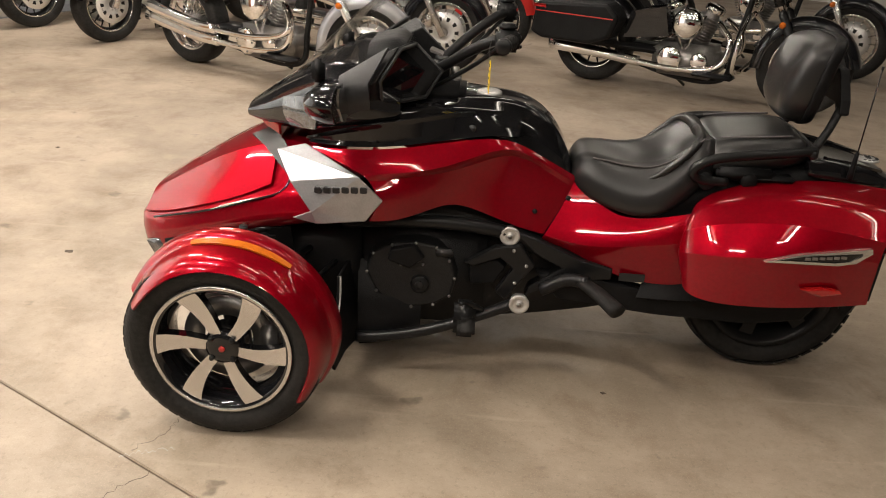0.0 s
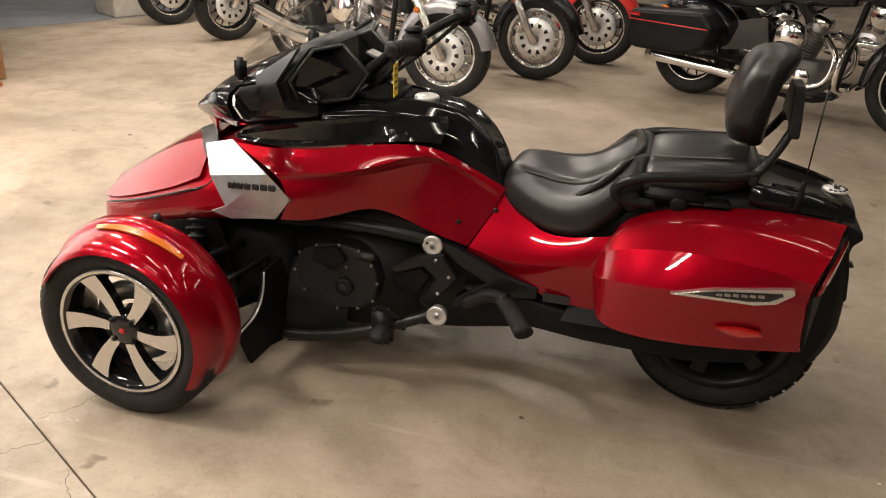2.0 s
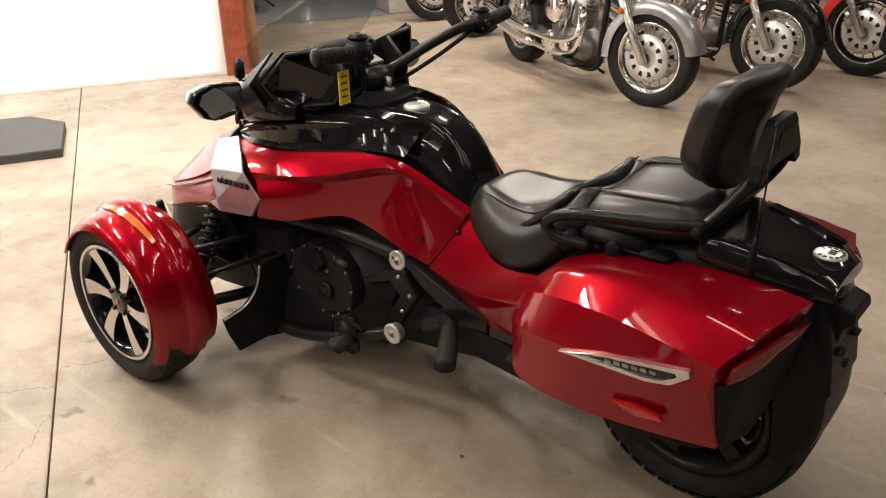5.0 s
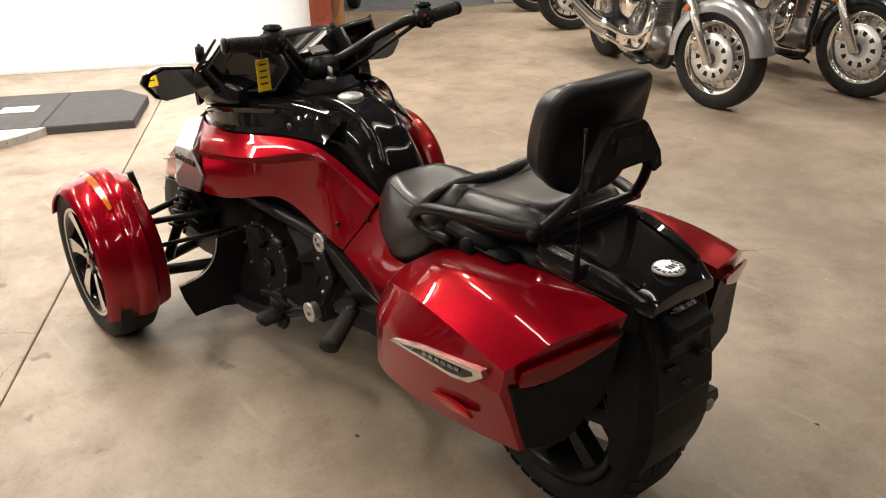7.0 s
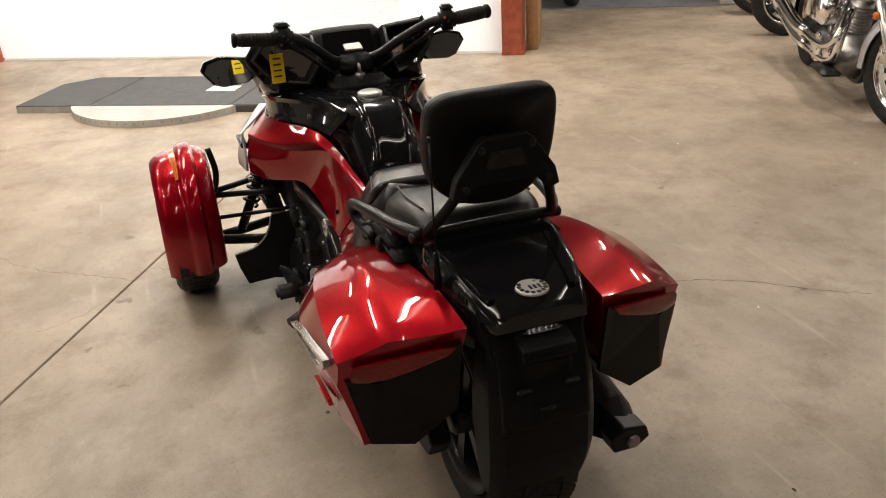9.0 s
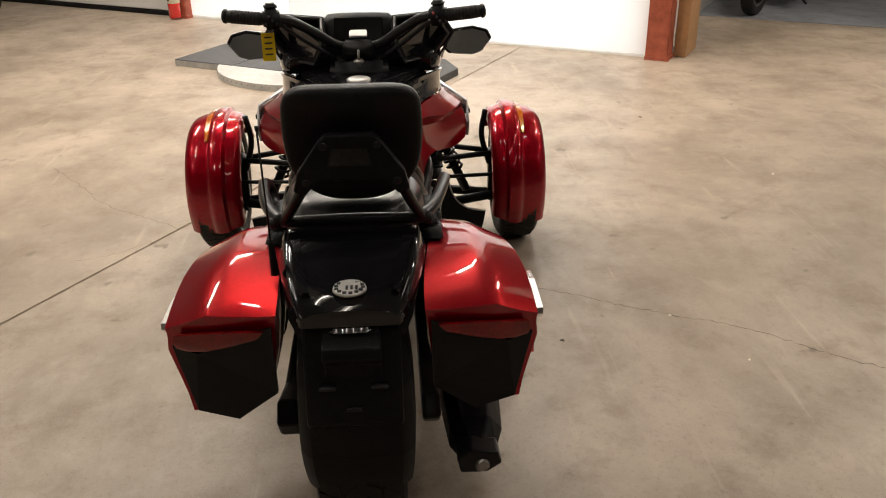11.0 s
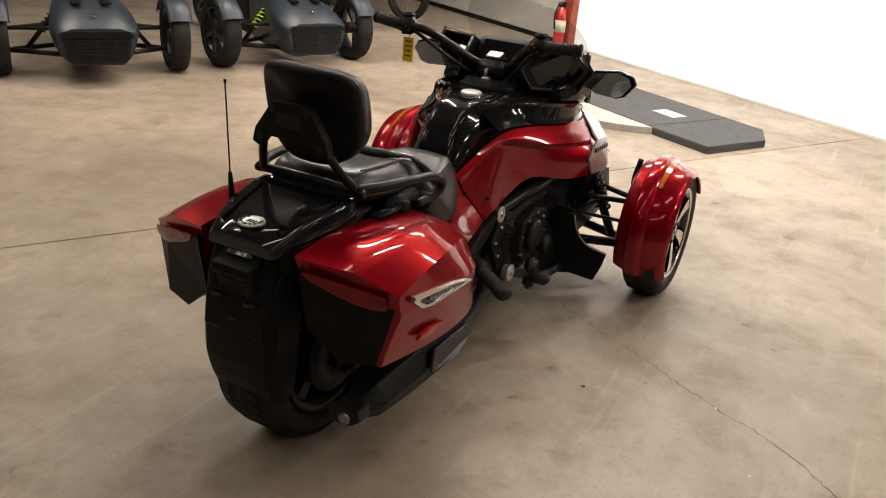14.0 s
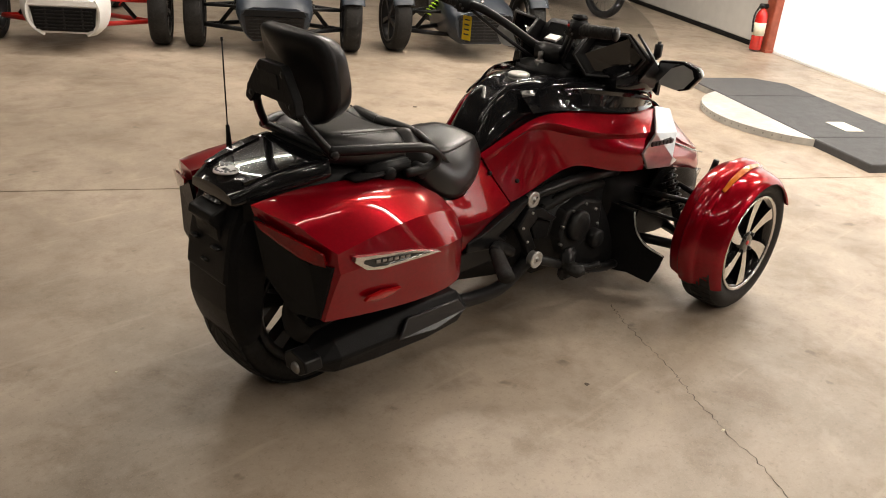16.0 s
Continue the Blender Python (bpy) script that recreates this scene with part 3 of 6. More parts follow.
def suspension(side):
    s = side
    for name, pts, r in (("upper_arm", [(WB + 0.10, s * 0.20, 0.40), (WB + 0.01, s * 0.54, 0.375)], 0.012), ("upper_arm", [(WB - 0.17, s * 0.20, 0.40), (WB - 0.01, s * 0.54, 0.375)], 0.012),
                         ("lower_arm", [(WB + 0.16, s * 0.17, 0.17), (WB, s * 0.55, 0.185)], 0.020), ("lower_arm", [(WB - 0.20, s * 0.17, 0.20), (WB - 0.01, s * 0.55, 0.185)], 0.020),
                         ("tie_rod", [(WB - 0.26, s * 0.16, 0.36), (WB - 0.10, s * 0.54, 0.31)], 0.008)):
        part(name, tubed(pts, r, 12), M_SATIN, trike)
    k0, k1 = Vector((WB - 0.03, s * 0.275, 0.53)), Vector((WB - 0.02, s * 0.42, 0.215))
    sh = part("shock_absorber", cyld(k0, k1, 0.019, 16), M_SATIN, trike)
    bm = bmesh.new()
    d = (k1 - k0).normalized()
    u = d.orthogonal().normalized()
    v = d.cross(u)
    pts = [k0 + (k1 - k0) * (0.06 + 0.62 * i / 72) + (u * math.cos(i * 0.7) + v * math.sin(i * 0.7)) * 0.031 for i in range(73)]
    tube(bm, pts, 0.0058, 8, 1)
    part("spring", bm, M_SATIN, sh)
    part("reservoir", cyld(k0 + d * 0.0, k0 + d * 0.05, 0.034, 16, 0.006), M_DULLSTEEL, sh, "grey alloy spring collar")
    part("upright", boxed(WB - 0.035, s * 0.54 - 0.022, 0.15, WB + 0.035, s * 0.54 + 0.022, 0.40, bevel=0.01), M_ENGINE, trike)


for side in (1, -1):
    front_wheel(side)
    fender(side)
    suspension(side)

# front body
hull("nose_cowl", [
    (2.135, [(0, 0.455), (0.07, 0.452), (0.13, 0.440), (0.14, 0.41), (0.13, 0.385)]),
    (2.105, [(0, 0.50), (0.11, 0.492), (0.205, 0.452), (0.215, 0.40), (0.205, 0.335)]),
    (2.01, [(0, 0.564), (0.13, 0.550), (0.255, 0.474), (0.27, 0.425), (0.255, 0.35)]),
    (1.87, [(0, 0.652), (0.15, 0.634), (0.298, 0.522), (0.310, 0.475), (0.29, 0.42)]),
    (1.76, [(0, 0.706), (0.18, 0.686), (0.312, 0.558), (0.326, 0.51), (0.30, 0.46)]),
    (1.64, [(0, 0.738), (0.215, 0.715), (0.325, 0.602), (0.352, 0.54), (0.32, 0.49)]),
    (1.55, [(0, 0.745), (0.24, 0.728), (0.335, 0.628), (0.365, 0.55), (0.33, 0.51)]),
    (1.44, [(0, 0.745), (0.235, 0.728), (0.33, 0.64), (0.36, 0.56), (0.32, 0.53)])],
    M_RED, trike, 2, (1, 2, 3), "candy red sloping nose cowl", ends=0.9)
hull("under_nose", [(2.10, [(0, 0.41), (0.16, 0.40), (0.17, 0.34), (0.14, 0.30)]), (1.98, [(0, 0.41), (0.23, 0.40), (0.235, 0.32), (0.19, 0.26)]),
                    (1.80, [(0, 0.45), (0.26, 0.44), (0.255, 0.33), (0.2, 0.22)]), (1.55, [(0, 0.5), (0.27, 0.48), (0.25, 0.34), (0.2, 0.14)]),
                    (1.40, [(0, 0.5), (0.23, 0.48), (0.22, 0.34), (0.19, 0.12)])], M_PLASTIC, trike, 1, (), "matt black radiator shroud")
lid = []
for x, c, my, mz, ey, ez in ((2.095, 0.505, 0.10, 0.498, 0.195, 0.462), (2.01, 0.564, 0.13, 0.550, 0.245, 0.482), (1.87, 0.652, 0.15, 0.634, 0.286, 0.533), (1.76, 0.706, 0.18, 0.686, 0.300, 0.570), (1.655, 0.735, 0.205, 0.715, 0.305, 0.622)):
    lid.append([(x, -ey, ez + 0.004), (x, -my, mz + 0.010), (x, 0, c + 0.012), (x, my, mz + 0.010), (x, ey, ez + 0.004)])
sheet("hood_lid", lid, M_RED, trike, 0.010, 2, cols=(1, 3), label="candy red hood lid")
for s in (1, -1):
    # thin seam line that parts the hood lid from the lower cowl
    bm = bmesh.new()
    tube(bm, [(2.05, s * 0.250, 0.470), (1.87, s * 0.302, 0.524), (1.70, s * 0.322, 0.582), (1.625, s * 0.318, 0.610), (1.60, s * 0.296, 0.655), (1.625, s * 0.262, 0.70)], 0.004, 6)
    part("hood_seam", bm, M_BLACK, trike)
    part("headlamp_slot", prismed([(2.06, 0.335), (2.085, 0.385), (2.02, 0.40), (1.99, 0.36)], s * 0.225, s * 0.245), M_CLEAR, trike, "clear lens of the lower front lamp")
    sheet("strake", [[(1.765, 0.10, 0.712), (1.70, 0.20, 0.712), (1.655, 0.272, 0.70), (1.60, 0.318, 0.664), (1.535, 0.362, 0.600)],
                     [(1.70, 0.10, 0.742), (1.65, 0.19, 0.742), (1.61, 0.262, 0.732), (1.575, 0.322, 0.672), (1.515, 0.368, 0.600)]], M_GREY, trike, 0.008, 1, side=s, label="dark grey trim strip beside the nose")
    # black radiator flank that flares out under the nose
    fl = sheet("intake_flank", [[(2.02, 0.250, 0.400), (1.90, 0.312, 0.440), (1.74, 0.322, 0.480), (1.60, 0.320, 0.500)], [(2.00, 0.285, 0.330), (1.89, 0.345, 0.350), (1.74, 0.300, 0.380), (1.60, 0.270, 0.400)],
                                [(1.97, 0.265, 0.240), (1.87, 0.325, 0.240), (1.72, 0.270, 0.260), (1.60, 0.250, 0.280)], [(1.92, 0.210, 0.170), (1.84, 0.260, 0.160), (1.70, 0.235, 0.160), (1.58, 0.220, 0.160)]], M_PLASTIC, trike, 0.008, 1, side=s, label="matt black flared radiator flank")
    for z in (0.30, 0.345, 0.39):
        part("intake_slat", boxed(1.62, s * 0.285 - 0.03, z - 0.004, 1.80, s * 0.285 + 0.03, z + 0.004, bevel=0.002), M_SATIN, fl, smooth=False)
    # silver badge panel, folded along the middle
    bm = bmesh.new()
    P = {k: bm.verts.new((x, s * y, z)) for k, (x, y, z) in {
        "t1": (1.641, 0.280, 0.728), "t2": (1.560, 0.258, 0.744), "c1": (1.585, 0.362, 0.660), "c2": (1.381, 0.390, 0.698), "n": (1.519, 0.398, 0.586),
        "b0": (1.575, 0.388, 0.560), "b1": (1.50, 0.402, 0.549), "b2": (1.360, 0.392, 0.563), "tip": (1.310, 0.392, 0.630)}.items()}
    for f in (("t1", "c1", "c2", "t2"), ("c1", "n", "b1", "b2", "tip", "c2"), ("n", "b0", "b1")):
        bm.faces.new([P[k] for k in f])
    bmesh.ops.recalc_face_normals(bm, faces=bm.faces)
    bp = dress(part("badge_panel", bm, M_SILVER, trike, "brushed silver panel with dark raised badge bars", False), 0.010, 0, 0.003)
    for k in range(6):
        x0 = 1.508 - k * 0.0265
        t = k / 6
        y0 = 0.388 + 0.003 * t
        z0 = 0.652 + 0.010 * t
        part("badge_bar", boxed(x0 - 0.021, s * y0 - 0.012, z0 - 0.009, x0, s * y0 + 0.012, z0 + 0.009, bevel=0.002), M_GREY, bp, "dark badge lettering shape", False)
    # upper side fairing
    sheet("side_fairing", [
        [(1.55, 0.262, 0.738), (1.37, 0.368, 0.694), (1.355, 0.366, 0.678), (1.315, 0.388, 0.632), (1.352, 0.380, 0.562)],
        [(1.43, 0.300, 0.745), (1.29, 0.352, 0.698), (1.278, 0.330, 0.678), (1.245, 0.345, 0.625), (1.275, 0.340, 0.550)],
        [(1.283, 0.287, 0.752), (1.155, 0.292, 0.702), (1.140, 0.252, 0.680), (1.120, 0.240, 0.635), (1.185, 0.272, 0.568)],
        [(1.13, 0.226, 0.768), (1.05, 0.238, 0.735), (1.035, 0.196, 0.708), (1.035, 0.190, 0.655), (1.110, 0.228, 0.584)],
        [(0.962, 0.180, 0.783), (0.945, 0.192, 0.762), (0.940, 0.158, 0.732), (0.950, 0.174, 0.650), (1.005, 0.200, 0.535)],
        [(0.86, 0.138, 0.716), (0.858, 0.154, 0.702), (0.858, 0.142, 0.688), (0.868, 0.172, 0.605), (0.905, 0.198, 0.497)],
        [(0.738, 0.100, 0.642), (0.745, 0.118, 0.630), (0.750, 0.124, 0.616), (0.775, 0.150, 0.560), (0.828, 0.190, 0.478)]], M_RED, trike, 0.008, 2, cols=(1, 2), side=s, label="candy red sculpted side fairing")
    sheet("rear_side_fairing", [
        [(0.736, 0.100, 0.638), (0.772, 0.150, 0.556), (0.824, 0.190, 0.474), (0.83, 0.180, 0.458)],
        [(0.665, 0.148, 0.578), (0.69, 0.180, 0.518), (0.715, 0.206, 0.452), (0.72, 0.185, 0.425)],
        [(0.585, 0.192, 0.538), (0.590, 0.214, 0.505), (0.590, 0.232, 0.468), (0.585, 0.205, 0.350)],
        [(0.43, 0.226, 0.580), (0.438, 0.246, 0.545), (0.446, 0.258, 0.504), (0.425, 0.224, 0.345)],
        [(0.36, 0.226, 0.60), (0.365, 0.240, 0.56), (0.37, 0.250, 0.51), (0.36, 0.220, 0.36)]], M_RED, trike, 0.008, 2, cols=(2,), side=s, label="candy red lower rear side fairing")
    for x, y, z in ((0.758, 0.144, 0.584), (0.861, 0.184, 0.548)):
        part("fairing_screw", cyld((x, s * (y - 0.006), z), (x - 0.002, s * (y + 0.006), z + 0.003), 0.0075, 12, 0.002), M_SATIN, trike)
    # glossy black pocket beside the tank
    sheet("tank_side_panel", [
        [(1.56, 0.250, 0.762), (1.555, 0.246, 0.758), (1.55, 0.244, 0.752), (1.55, 0.254, 0.747)],
        [(1.40, 0.316, 0.826), (1.38, 0.302, 0.812), (1.395, 0.300, 0.775), (1.43, 0.297, 0.753)],
        [(1.25, 0.266, 0.842), (1.245, 0.262, 0.828), (1.25, 0.268, 0.782), (1.283, 0.284, 0.760)],
        [(1.10, 0.194, 0.855), (1.10, 0.194, 0.842), (1.10, 0.206, 0.798), (1.13, 0.223, 0.776)],
        [(1.00, 0.140, 0.848), (1.00, 0.150, 0.836), (0.995, 0.180, 0.805), (1.00, 0.194, 0.788)],
        [(0.93, 0.095, 0.842), (0.925, 0.110, 0.822), (0.925, 0.140, 0.80), (0.93, 0.163, 0.776)]], M_BLACK, trike, 0.008, 2, cols=(1, 2), side=s, label="gloss black tank side panel")
    part("tank_badge", cyld((1.07, s * 0.175, 0.800), (1.07, s * 0.203, 0.806), 0.012, 20), M_GREY, trike, "small round grey badge")
hull("tank_cover", [
    (1.36, [(0, 0.845), (0.10, 0.85), (0.24, 0.842), (0.26, 0.76)]), (1.25, [(0, 0.855), (0.09, 0.866), (0.20, 0.850), (0.225, 0.76)]),
    (1.14, [(0, 0.865), (0.075, 0.878), (0.15, 0.856), (0.175, 0.76)]), (1.02, [(0, 0.866), (0.066, 0.876), (0.118, 0.838), (0.145, 0.75)]),
    (0.92, [(0, 0.858), (0.060, 0.866), (0.104, 0.805), (0.130, 0.71)]), (0.855, [(0, 0.828), (0.058, 0.834), (0.100, 0.765), (0.122, 0.67)]),
    (0.80, [(0, 0.776), (0.056, 0.780), (0.094, 0.712), (0.114, 0.64)]), (0.755, [(0, 0.690), (0.054, 0.695), (0.085, 0.660), (0.102, 0.61)]),
    (0.735, [(0, 0.63), (0.05, 0.63), (0.075, 0.62), (0.09, 0.59)])], M_BLACK, trike, 2, (1, 2), "gloss black ribbed tank cover", ends=0.8)
cap = part("filler_cap", revolve(bmesh.new(), [(-0.01, 0.0), (-0.01, 0.040), (0.002, 0.040), (0.006, 0.034), (0.007, 0.0)], seg=32, closed=False), M_BOLT, trike, "pale round filler cap")
cap.matrix_basis = pose(1.026, 0, 0.872, 90, 0, 0)

# dashboard pod, screen, mirrors
pod = hull("front_fairing", [
    (1.785, [(0, 0.805), (0.05, 0.800), (0.085, 0.788), (0.08, 0.770)]), (1.65, [(0, 0.905), (0.14, 0.893), (0.205, 0.845), (0.19, 0.765)]),
    (1.53, [(0, 0.965), (0.19, 0.960), (0.275, 0.915), (0.275, 0.790)]), (1.45, [(0, 0.985), (0.22, 0.990), (0.298, 0.945), (0.305, 0.815)]),
    (1.37, [(0, 0.955), (0.20, 0.965), (0.290, 0.930), (0.302, 0.820)]), (1.28, [(0, 0.90), (0.17, 0.905), (0.25, 0.885), (0.268, 0.835)])], M_BLACK, trike, 2, (1, 2), "angular gloss black front fairing", ends=0.8)
for s in (1, -1):
    sheet("headlamp", [[(1.635, 0.200, 0.868), (1.575, 0.246, 0.885), (1.525, 0.280, 0.890)], [(1.640, 0.206, 0.825), (1.58, 0.258, 0.835), (1.515, 0.292, 0.840)], [(1.62, 0.200, 0.785), (1.57, 0.248, 0.792), (1.525, 0.284, 0.798)]],
          M_CLEAR, trike, 0.010, 2, side=s, label="clear headlamp lens")
    sheet("front_reflector", [[(1.735, 0.105, 0.778), (1.66, 0.175, 0.775)], [(1.72, 0.11, 0.755), (1.655, 0.180, 0.745)]], M_LENS, trike, 0.008, 1, side=s, label="dark red front reflector")
    # side pod with its deep angular pocket facing the rider
    rim = [(1.255, 0.118, 1.040), (1.290, 0.272, 1.048), (1.345, 0.330, 0.958), (1.345, 0.262, 0.868), (1.215, 0.150, 0.874), (1.165, 0.114, 0.955)]
    c = Vector([sum(p[i] for p in rim) / 6 for i in range(3)])
    bm = bmesh.new()
    front = [(1.455, y * 0.96, 0.835 + (z - 0.86) * 0.62) for x, y, z in rim]
    inner = [tuple(Vector(p).lerp(c, 0.10)) for p in rim]
    lip = [tuple(Vector(p).lerp(c, 0.17) + Vector((0.012, 0, 0))) for p in rim]
    deep = [tuple(Vector(p).lerp(c, 0.24) + Vector((0.036, 0, 0))) for p in rim]
    rows = [[(x, s * y, z) for x, y, z in r] for r in (front, rim, inner, lip, deep)]
    vs = grid_faces(bm, rows, wrap=True)
    bm.faces.new(vs[0][::-1])
    bm.faces.new(vs[-1])
    bmesh.ops.recalc_face_normals(bm, faces=bm.faces)
    pane = bmesh.new()
    pane.faces.new([pane.verts.new((x - 0.003, s * y, z)) for x, y, z in deep])
    sp = dress(part("side_pod", bm, M_PLASTIC, trike, "black plastic side pod with deep pocket", False), 0, 0, 0.004)
    part("pocket_panel", pane, M_BLACK, sp, "smoked glossy pocket panel", False)
    part("pocket_trim", tubed([*[(x - 0.004, s * y, z) for x, y, z in inner], (inner[0][0] - 0.004, s * inner[0][1], inner[0][2])], 0.006, 8, 1), M_GREY, sp, "dark grey pocket trim")
    sheet("pod_side_panel", [[(1.455, 0.275, 0.955), (1.315, 0.286, 1.046)], [(1.45, 0.322, 0.90), (1.362, 0.342, 0.955)], [(1.45, 0.300, 0.840), (1.365, 0.285, 0.866)]], M_GREY, sp, 0.008, 0, side=s, label="dark grey outer panel")
    # mirror
    o = [(0.318, 0.948), (0.42, 0.962), (0.475, 0.948), (0.492, 0.918), (0.455, 0.868), (0.42, 0.855), (0.33, 0.862), (0.308, 0.88)]
    bm = bmesh.new()
    rows = [[(x, s * (0.40 + (y - 0.40) * k), 0.908 + (z - 0.908) * k) for y, z in o] for x, k in ((1.438, 0.92), (1.436, 1.0), (1.462, 1.0), (1.50, 0.82), (1.525, 0.45))]
    vs = grid_faces(bm, rows, wrap=True)
    bm.faces.new(vs[0][::-1])
    bm.faces.new(vs[-1])
    bmesh.ops.recalc_face_normals(bm, faces=bm.faces)
    mi = dress(part("mirror", bm, M_BLACK, trike, "gloss black wing mirror"), 0, 0, 0.014)
    bm = prismed([(s * (0.40 + (y - 0.40) * 0.86), 0.908 + (z - 0.908) * 0.86) for y, z in o], 1.4325, 1.439, "x")
    for v in bm.verts:
        v.co.x += 0.16 * (v.co.z - 0.955) - 0.05 * (abs(v.co.y) - 0.33)
    part("mirror_glass", bm, M_MIRROR, mi, "silvered mirror glass", False)
    part("mirror_arm", tubed([(1.47, s * 0.26, 0.90), (1.475, s * 0.33, 0.905)], 0.028, 12, 1, 0.7), M_PLASTIC, mi)
screen = sheet("windshield", [
    [(1.53, -0.262, 0.975), (1.60, -0.15, 0.930), (1.635, 0, 0.918), (1.60, 0.15, 0.930), (1.53, 0.262, 0.975)],
    [(1.475, -0.262, 1.04), (1.525, -0.15, 1.01), (1.55, 0, 1.005), (1.525, 0.15, 1.01), (1.475, 0.262, 1.04)],
    [(1.41, -0.242, 1.10), (1.435, -0.14, 1.10), (1.45, 0, 1.10), (1.435, 0.14, 1.10), (1.41, 0.242, 1.10)],
    [(1.335, -0.19, 1.155), (1.335, -0.12, 1.182), (1.335, 0, 1.19), (1.335, 0.12, 1.182), (1.335, 0.19, 1.155)]], M_SCREEN, trike, 0.0025, 2, label="clear curved windshield")
screen.visible_shadow = False
for s in (1, -1):
    part("screen_mount", boxed(1.500, s * 0.256 - 0.012, 0.93, 1.540, s * 0.256 + 0.012, 0.998, bevel=0.01), M_PLASTIC, screen, "black screen mount")
dash = hull("dashboard", [(1.40, [(0, 1.02), (0.10, 1.018), (0.145, 0.99), (0.13, 0.90)]), (1.33, [(0, 1.045), (0.11, 1.040), (0.15, 1.0), (0.13, 0.89)]),
                          (1.285, [(0, 1.04), (0.105, 1.034), (0.14, 0.995), (0.12, 0.89)]), (1.25, [(0, 0.95), (0.10, 0.95), (0.13, 0.93), (0.11, 0.88)])], M_PLASTIC, trike, 1, (1, 2), "black instrument binnacle", ends=0.9)
scr = part("gauge_screen", boxed(-0.085, -0.052, 0, 0.085, 0.030, 0.006, bevel=0.003), M_BLACK, dash, "dark glossy instrument display", False)
scr.matrix_basis = pose(1.272, 0, 1.0, 66, 0, -90)
pl = part("clamp_plate", boxed(-0.030, -0.022, 0, 0.030, 0.022, 0.008, bevel=0.003), M_DULLSTEEL, dash, "small pale metal clamp plate", False)
pl.matrix_basis = pose(1.20, 0, 0.985, 20, 0, -90)
part("console", boxed(1.10, -0.10, 0.84, 1.30, 0.10, 0.905, bevel=0.02), M_PLASTIC, trike, "matt black console behind the bars")
part("ignition_key", boxed(1.125, -0.004, 0.90, 1.150, 0.004, 0.945, bevel=0.002), M_DULLSTEEL, trike, "metal key in the ignition")
part("ignition_lock", cyld((1.138, 0, 0.885), (1.134, 0, 0.915), 0.018, 16, 0.004), M_DULLSTEEL, trike)

# handlebar
part("handlebar", tubed([(0.992, -0.38, 1.089), (0.974, -0.285, 1.083), (1.02, -0.22, 1.072), (1.10, -0.15, 1.02), (1.18, -0.07, 0.955), (1.195, 0, 0.948), (1.18, 0.07, 0.955), (1.10, 0.15, 1.02), (1.02, 0.22, 1.072), (0.974, 0.285, 1.083), (0.992, 0.38, 1.089)], 0.016, 14), M_SATIN, trike, "swept black handlebar")
part("bar_clamp", boxed(1.155, -0.055, 0.90, 1.215, 0.055, 0.968, bevel=0.01), M_SATIN, trike)
for s in (1, -1):
    bm = bmesh.new()
    a, b = Vector((0.974, s * 0.285, 1.083)), Vector((0.996, s * 0.398, 1.090))
    g = part("grip", cyl(bm, a, b, 0.0195, 20, 0.004), M_TYRE, trike, "ribbed black rubber grip")
    d = (b - a).normalized()
    for k in range(9):
        p = a + d * (0.012 + 0.0105 * k)
        part("grip_rib", cyld(p, p + d * 0.005, 0.0212, 18), M_TYRE, g)
    part("bar_end", cyld(b, b + d * 0.014, 0.0225, 18, 0.004), M_SATIN, g)
    sw = boxed(-0.032, -0.026, -0.030, 0.032, 0.026, 0.030, bevel=0.009)
    sb = part("switch_block", sw, M_PLASTIC, trike)
    sb.matrix_basis = pose(0.986, s * 0.262, 1.082, 0, 0, s * 12)
    for k in range(4):
        part("switch", boxed(-0.037, -0.016 + 0.011 * k, -0.018 + 0.012 * (k % 3), -0.031, -0.008 + 0.011 * k, -0.008 + 0.012 * (k % 3), bevel=0.002), M_REDARM if (k == 2 and s < 0) else M_GREY, sb)
    part("switch_top", boxed(-0.022, -0.02, 0.028, 0.026, 0.02, 0.046, bevel=0.006), M_PLASTIC, sb)
    part("cable", tubed([(1.00, s * 0.24, 1.062), (1.08, s * 0.16, 0.985), (1.16, s * 0.09, 0.92), (1.22, s * 0.07, 0.88)], 0.007, 8), M_SATIN, trike)

# seats
hull("rider_seat", [
    (0.748, [(0, 0.690), (0.075, 0.680), (0.105, 0.650), (0.10, 0.612)]), (0.725, [(0, 0.728), (0.080, 0.722), (0.125, 0.664), (0.125, 0.600)]),
    (0.67, [(0, 0.722), (0.105, 0.716), (0.160, 0.652), (0.165, 0.580)]), (0.58, [(0, 0.700), (0.12, 0.702), (0.196, 0.645), (0.206, 0.558)]),
    (0.50, [(0, 0.690), (0.14, 0.712), (0.218, 0.650), (0.222, 0.560)]), (0.42, [(0, 0.706), (0.152, 0.765), (0.206, 0.700), (0.205, 0.600)]),
    (0.362, [(0, 0.775), (0.14, 0.818), (0.182, 0.765), (0.180, 0.665)]), (0.33, [(0, 0.785), (0.12, 0.798), (0.165, 0.760), (0.165, 0.690)])], M_LEATHER, trike, 2, (1,), "black leather rider seat with stitched seams", ends=0.7)
